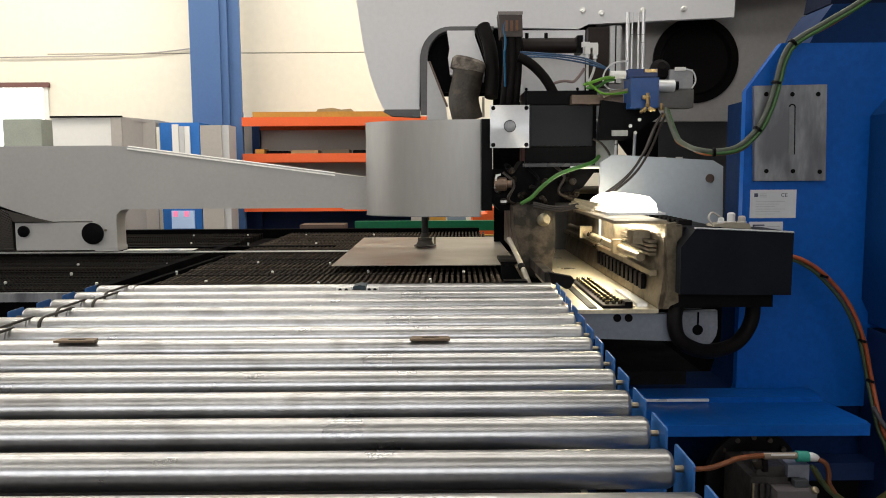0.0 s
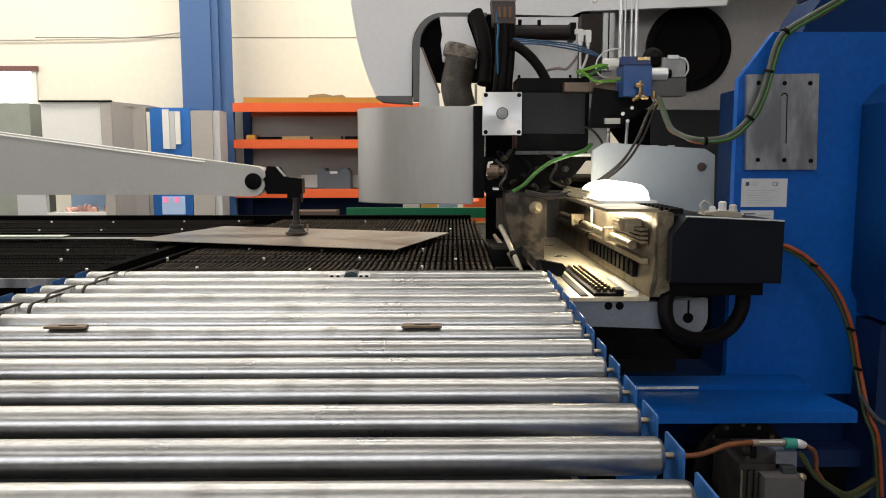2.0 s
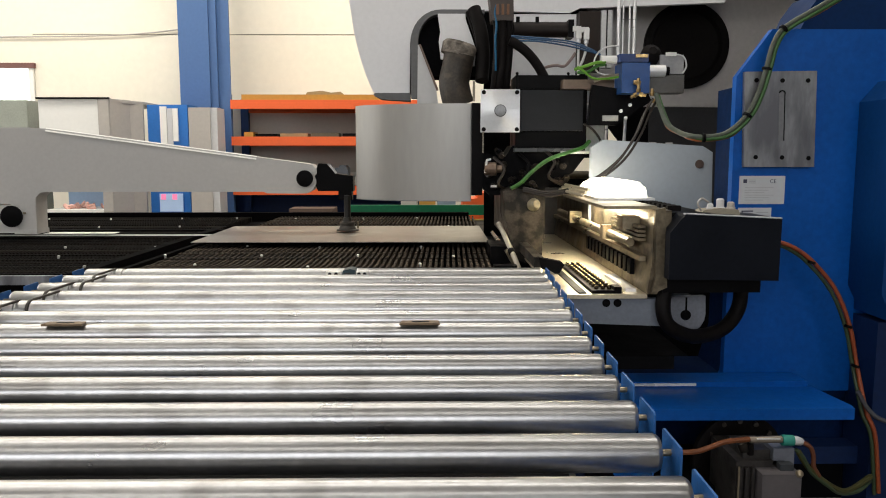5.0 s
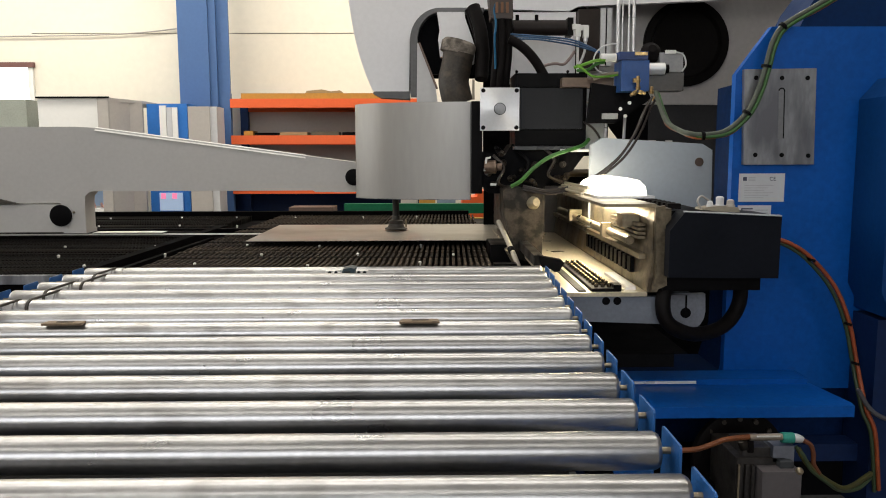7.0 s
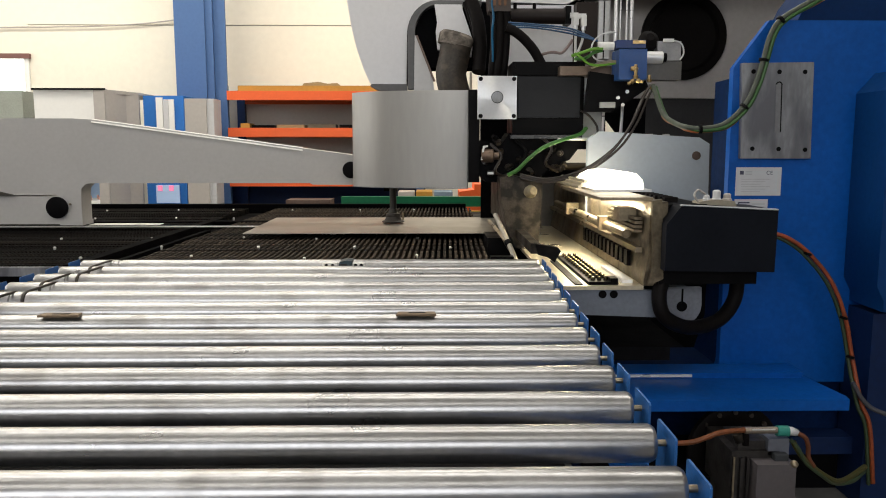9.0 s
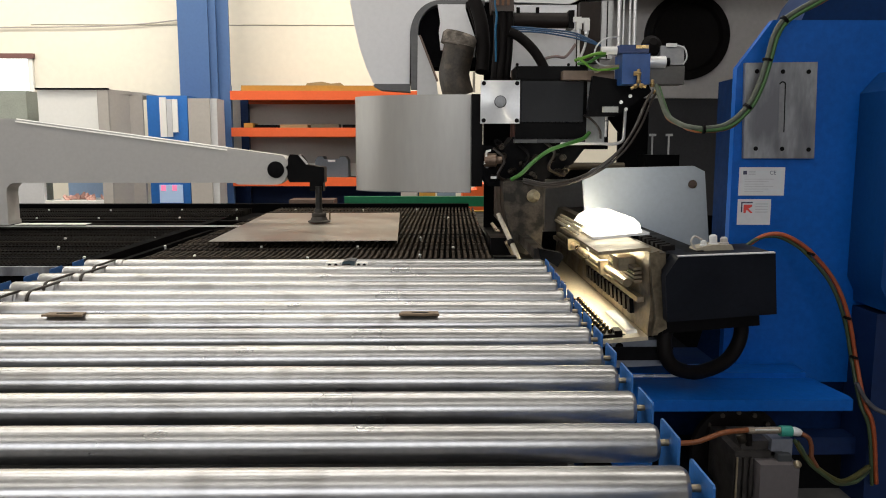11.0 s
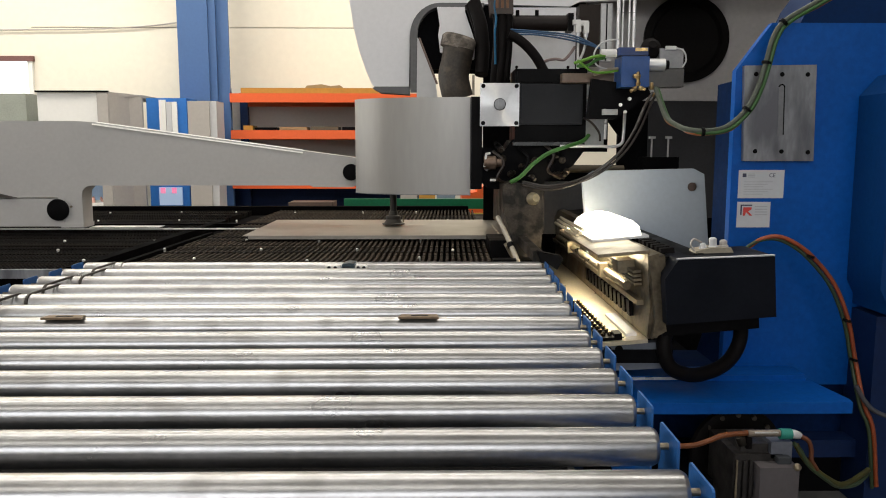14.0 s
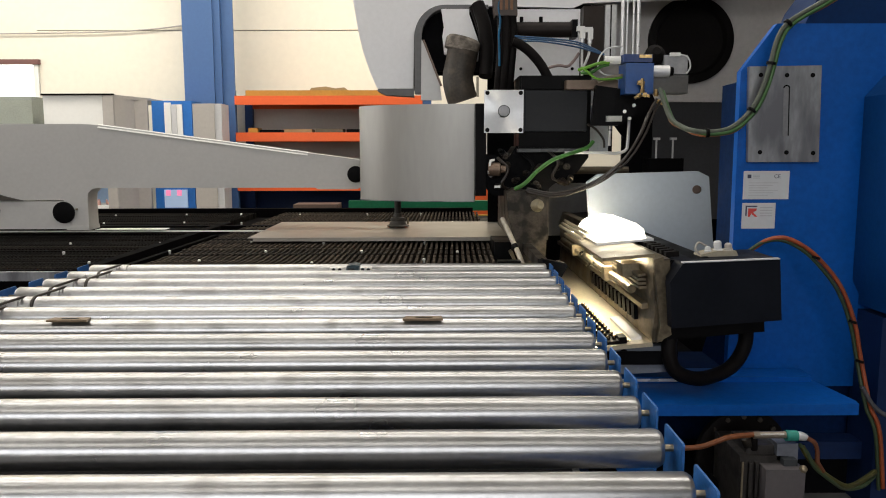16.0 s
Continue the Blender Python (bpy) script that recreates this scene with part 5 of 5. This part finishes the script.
for x, z in ((1.291, 1.442), (1.397, 1.441), (1.504, 1.438), (1.280, 1.744), (1.383, 1.743), (1.485, 1.743)):
    part("bolt_hole", rod((x, 3.076, z), (x, 3.073, z), 0.009, 12), BLACK, mp_, "dark bolt hole")
part("slot", prism(arc(1.384, 1.69, 0.011, 0, 180, 6) + [(1.378, 1.505), (1.400, 1.505)], 3.0735, 3.0752), surf("worn_slot", (0.20, 0.20, 0.21), 0.4, 0.8), mp_, "long worn slot")
part("slot_edge", prism([(1.398, 1.507), (1.402, 1.507), (1.397, 1.69)] + arc(1.384, 1.692, 0.014, 10, 170, 6) + arc(1.384, 1.692, 0.009, 170, 10, 6), 3.0722, 3.0745), BLACK, mp_)


def plate_label(name, x0, x1, z0, z1, label):
    return tagged(part(name, box(x0, x1, 3.096, 3.0995, z0, z1), surf("label_white", (0.55, 0.56, 0.58), 0.45, 0.0, 0.04, 10, 60, 0.0), stand), label)


tab = part("tab", prism([(0.932, 0.888), (1.086, 0.893)] + [(1.006 + 0.083 * math.cos(radians(a)), 0.821 + 0.083 * math.sin(radians(a))) for a in range(0, -181, -20)], 3.0, 3.03), surf("worn_grey_tab", (0.27, 0.28, 0.31), 0.5, 0.2, 0.2, 8, 70, 0.05), stand, "grey rounded bearing tab", 0.003)
part("tab_hole", rod((1.009, 3.0, 0.816), (1.009, 2.996, 0.816), 0.021, 18), BLACK, tab)
part("tab_pin", box(1.006, 1.012, 2.994, 3.0, 0.826, 0.888), BLACK, tab)
part("tab_arm", box(0.96, 1.06, 3.03, 3.4, 0.80, 0.88), BLACK, tab)
l1 = plate_label("type_plate", 1.240, 1.425, 1.253, 1.367, "silver-white type plate with faint print")
part("mark", box(1.255, 1.27, 3.0945, 3.096, 1.338, 1.353), INK, l1, "small dark emblem")
for k in range(3):
    part("print_bar", box(1.277, 1.305, 3.0945, 3.096, 1.337 + 0.006 * k, 1.340 + 0.006 * k), PALE_INK, l1)
fd = bpy.data.curves.new("conformity_mark", "FONT")
fd.body, fd.size, fd.extrude = "CE", 0.022, 0.0004
fo = new("conformity_mark", fd)
fd.materials.append(INK)
fo.parent = l1
fo.location, fo.rotation_euler = (Vector((1.362, 3.0948, 1.338)) - ORIGIN[stand.name]), (radians(90), 0, 0)
for k in range(6):
    part("print_bar", box(1.262, 1.34 + 0.02 * (k % 3), 3.0945, 3.096, 1.268 + 0.010 * k, 1.2705 + 0.010 * k), PALE_INK, l1)
l2 = plate_label("maker_plate", 1.240, 1.375, 1.134, 1.238, "silver-white maker plate with a red arrow emblem")
part("emblem", prism([(1.253, 1.185), (1.258, 1.185), (1.258, 1.222), (1.30, 1.222), (1.30, 1.227), (1.253, 1.227)], 3.0945, 3.096), INK, l2, "dark angle of the emblem")
part("emblem", prism([(1.264, 1.182), (1.272, 1.182), (1.276, 1.196), (1.292, 1.182), (1.302, 1.182), (1.284, 1.200), (1.298, 1.208), (1.298, 1.216), (1.264, 1.216)], 3.0945, 3.096), RED, l2, "red arrow of the emblem")
for k in range(4):
    part("print_bar", box(1.312, 1.362, 3.0945, 3.096, 1.184 + 0.011 * k, 1.188 + 0.011 * k), PALE_INK, l2)

# cables on the stand
cond = thing("conduit_bundle", (1.35, 3.0, 1.5), "grey-green conduit bundle hanging on the machine stand", "cable")
run = [(1.075, 3.74, 1.74), (1.045, 3.55, 1.655), (1.0, 3.3, 1.582), (1.0, 3.15, 1.545), (1.01, 3.06, 1.528), (1.064, 3.03, 1.52), (1.154, 3.03, 1.537), (1.232, 3.03, 1.608), (1.274, 3.03, 1.696), (1.298, 3.03, 1.784), (1.321, 3.03, 1.88), (1.363, 3.03, 1.941), (1.478, 3.03, 2.010), (1.60, 3.03, 2.082), (1.72, 3.03, 2.17)]
part("conduit", hose(run, 0.0105, 12), surf("grey_green_conduit", (0.055, 0.068, 0.048), 0.5, 0.0, 0.3, 12, 80, 0.05), cond)
part("conduit", hose([(p[0] + 0.012, p[1] - 0.006, p[2] - 0.008) for p in run], 0.0075, 10), surf("moss_green_cable", (0.03, 0.10, 0.02), 0.5), cond, "green cable in the bundle")
part("conduit", hose([(p[0] + 0.015 - 0.008 * (i % 3), p[1] - 0.002, p[2] - 0.013) for i, p in enumerate(run)], 0.005, 8), surf("rust_orange_cable", (0.26, 0.075, 0.02), 0.5), cond, "thin orange cable in the bundle")
for a, b in (((1.297, 3.028, 1.778), (1.299, 3.028, 1.788)), ((1.056, 3.026, 1.517), (1.066, 3.026, 1.517)), ((1.228, 3.028, 1.600), (1.234, 3.028, 1.608)), ((1.352, 3.028, 1.930), (1.360, 3.028, 1.937))):
    part("cable_tie", rod(a, b, 0.0185, 14), BLACK, cond, "black cable tie")
oc = thing("orange_cable", (1.5, 2.95, 0.3), "orange and dark green cable arching down the stand", "cable")
run = [(1.17, 3.05, 1.00), (1.245, 3.0, 1.06), (1.29, 2.97, 1.10), (1.345, 2.95, 1.113), (1.41, 2.95, 1.09), (1.485, 2.95, 1.035), (1.58, 2.95, 0.924), (1.645, 2.95, 0.78), (1.684, 2.95, 0.62), (1.703, 2.90, 0.453), (1.735, 2.88, 0.355), (1.765, 2.88, 0.12)]
part("cable", hose(run, 0.0085, 10), surf("faded_orange_cable", (0.27, 0.055, 0.014), 0.5, 0.0, 0.3, 9, 60, 0.03), oc, "orange cable")
part("cable", hose([(p[0] - 0.013, p[1] + 0.006, p[2] - 0.009) for p in run], 0.0075, 10), surf("dark_olive_cable", (0.03, 0.05, 0.02), 0.5), oc, "dark green cable")
for i in (5, 7, 8):
    p = Vector(run[i])
    part("cable_tie", rod(p + Vector((-0.008, 0, -0.006)), p + Vector((-0.005, 0, 0.004)), 0.0165, 12), BLACK, oc)
part("plug", hose([(1.655, 2.88, 0.535), (1.69, 2.875, 0.475), (1.73, 2.87, 0.435), (1.79, 2.86, 0.41)], 0.009, 10), surf("grey_branch_cable", (0.07, 0.07, 0.08), 0.5), oc, "grey branching cable")

# gear motor under the shelf
gm = thing("gear_motor", (1.1, 2.6, 0.3), "grey servo gear motor with a black flange under the shelf", "motor")
part("flange", turned([(0, 0.182), (0.022, 0.182), (0.028, 0.174), (0.028, 0.138), (0.02, 0.112), (0.02, 0.095), (0.05, 0.09)], (1.155, 2.80, 0.30), (0.1, -1, 0), 40), RUBBER, gm, "black round flange")
for k in range(16):
    a = k * math.tau / 16
    part("bolt", rod((1.152 + 0.158 * math.cos(a), 2.774, 0.30 + 0.158 * math.sin(a)), (1.151 + 0.158 * math.cos(a), 2.760, 0.30 + 0.158 * math.sin(a)), 0.009, 8), surf("grimy_bolt", (0.06, 0.05, 0.04), 0.5, 0.5), gm)
# Motor paints are darkened to carry the shelf's shadow
DARK_MOTOR = surf("shaded_motor_grey", (0.035, 0.031, 0.029), 0.45, 0.2, 0.35, 14, 70, 0.1, (0.018, 0.016, 0.014), 0.55)
PALE_MOTOR = surf("shaded_motor_pale", (0.105, 0.094, 0.098), 0.45, 0.1, 0.12, 5, 50, 0.03)
part("body", box(1.035, 1.20, 2.50, 2.74, 0.12, 0.414), DARK_MOTOR, gm, "grimy grey motor body, darkened for shelf shade", 0.014)
part("body", box(1.100, 1.232, 2.44, 2.50, 0.12, 0.39), PALE_MOTOR, gm, "pale grey motor block, darkened for shelf shade", 0.014)
part("body", box(1.064, 1.158, 2.52, 2.66, 0.414, 0.444), DARK_MOTOR, gm, "grimy terminal base, darkened for shelf shade", 0.008)
for k in range(3):
    part("cooling_fin", box(1.040 + 0.022 * k, 1.050 + 0.022 * k, 2.485, 2.50, 0.14, 0.395), DARK_MOTOR, gm, "", 0.002)
part("fin_edge", box(1.035, 1.041, 2.482, 2.486, 0.14, 0.40), STEEL, gm, "bright steel fin edge")
part("eye_bolt", turned([(0, 0.010), (0.008, 0.014), (0.016, 0.012), (0.02, 0.006)], (1.222, 2.45, 0.385), (0.3, -0.6, 0.6), 12), STEEL, gm, "bright eye bolt")
part("gland", turned([(0, 0.02), (0.03, 0.02), (0.035, 0.013), (0.05, 0.013)], (1.075, 2.53, 0.44), (-0.4, 0, 1), 14), OILY, gm, "dark cable gland")
part("connector", box(1.160, 1.232, 2.50, 2.58, 0.40, 0.457), surf("blue_grey_connector", (0.13, 0.14, 0.17), 0.45), gm, "blue-grey connector box", 0.006)
part("connector", box(1.172, 1.218, 2.47, 2.50, 0.385, 0.412), surf("dark_connector", (0.04, 0.045, 0.05), 0.4), gm, "", 0.004)
part("top_rail", rod((1.080, 2.51, 0.485), (1.192, 2.51, 0.486), 0.012, 12), surf("tan_metal_sleeve", (0.30, 0.25, 0.20), 0.4, 0.6), gm, "tan metal connector sleeve")
part("rail_pin", box(1.10, 1.18, 2.496, 2.50, 0.490, 0.494), PIN, gm, "bright sleeve edge")
part("connector", rod((1.190, 2.51, 0.483), (1.230, 2.51, 0.482), 0.0185, 16), TEAL, gm, "teal connector collar")
part("connector", turned([(0, 0.014), (0.012, 0.016), (0.03, 0.013), (0.038, 0.008)], (1.229, 2.51, 0.484), (1, 0, -0.25), 12), ALU, gm, "silver connector")
part("stud_lead", rod((1.09, 2.52, 0.43), (1.085, 2.515, 0.475), 0.012, 10), RUBBER, gm)
# Cable colours below are darkened for the same shadow
part("cable", hose([(0.72, 2.5, 0.462), (0.80, 2.5, 0.446), (0.86, 2.5, 0.445), (0.905, 2.5, 0.450), (0.95, 2.5, 0.466), (0.995, 2.5, 0.482), (1.08, 2.51, 0.487)], 0.009, 8), surf("shaded_orange_cable", (0.17, 0.048, 0.010), 0.5, 0.0, 0.3, 14, 60, 0.03), gm, "orange motor cable")
part("cable", hose([(1.255, 2.51, 0.478), (1.285, 2.5, 0.462), (1.298, 2.5, 0.43), (1.301, 2.5, 0.392), (1.322, 2.5, 0.357)], 0.008, 8), surf("rust_cable", (0.12, 0.036, 0.012), 0.5), gm, "rust orange cable")
part("cable", hose([(1.245, 2.5, 0.447), (1.266, 2.5, 0.412), (1.30, 2.5, 0.37), (1.371, 2.52, 0.316), (1.433, 2.55, 0.281), (1.50, 2.6, 0.268), (1.62, 2.7, 0.268)], 0.010, 8), surf("olive_cable", (0.05, 0.047, 0.008), 0.5), gm, "olive green motor cable")
part("cable", hose([(1.235, 2.5, 0.455), (1.262, 2.495, 0.425), (1.29, 2.495, 0.375), (1.36, 2.51, 0.318), (1.43, 2.55, 0.272), (1.52, 2.6, 0.258), (1.62, 2.7, 0.25)], 0.007, 8), surf("dark_olive_cable", (0.03, 0.05, 0.02), 0.5), gm, "dark green motor cable")
part("mount", box(0.9, 1.25, 2.68, 3.1, 0.0, 0.24), VOID, gm)


# ---- what moves ----
def motions():
    """Arm and sheet slide along the table; the sheet turns; head and beam shift."""
    travel = [(0, -0.376), (0.2, -0.39), (0.5, -0.55), (0.7, -0.822), (0.9, -1.08), (1.0, -1.129), (1.5, -1.139), (2.0, -1.138), (2.5, -1.147), (2.7, -1.147),
              (3.0, -1.102), (3.1, -1.006), (3.3, -0.822), (3.5, -0.804), (4.0, -0.804), (6.5, -0.799), (6.7, -0.753), (7.0, -0.494), (7.5, -0.492), (9.2, -0.493),
              (9.4, -0.50), (9.9, -0.96), (10.2, -0.985), (11.3, -0.977), (11.5, -0.969), (12.0, -0.969), (12.5, -0.967), (12.7, -0.906), (13.0, -0.553), (13.2, -0.512),
              (13.5, -0.508), (16.0, -0.508)]
    walk(arm, [(t, pose(x, ARM_Y, 0.95)) for t, x in travel])
    turn = [(0, 0), (1.0, 0), (1.1, 4), (1.3, 23), (1.5, 37), (1.7, 50), (2.0, 72), (2.1, 79), (2.3, 88), (2.5, 90), (9.6, 90), (9.9, 80), (10.5, 40), (11.0, 2),
            (11.3, -22), (11.5, -38), (11.7, -53), (12.0, -76), (12.3, -88), (12.5, -90), (16, -90)]
    times = sorted({t for t, _ in travel} | {t for t, _ in turn})
    tt, tx = zip(*travel)
    at, aa = zip(*turn)
    walk(sheet, [(t, pose(float(np.interp(t, tt, tx)) + 0.282, 4.79, 0.966, 0, 0, float(np.interp(t, at, aa)))) for t in times])
    lift = [(0, 0), (7.0, 0), (7.5, -0.020), (8.0, -0.025), (8.5, -0.014), (9.0, 0.023), (9.2, 0.024), (9.8, 0), (15.5, 0), (16.0, -0.026)]
    walk(head, [(t, pose(0.35, 4.0, 1.3 + dz)) for t, dz in lift])
    sink = [(0, 0, 0, 0), (9.4, 0, 0, 0), (10.8, 0.041, -0.189, -4.87), (11.5, 0.041, -0.189, -4.87), (15.5, 0.041, -0.190, -4.87), (16.0, 0.041, -0.197, -4.87)]
    walk(beam, [(t, pose(0.8 + dx, 3.6, 0.6 + dz, 0, tilt, 0)) for t, dx, dz, tilt in sink])


motions()
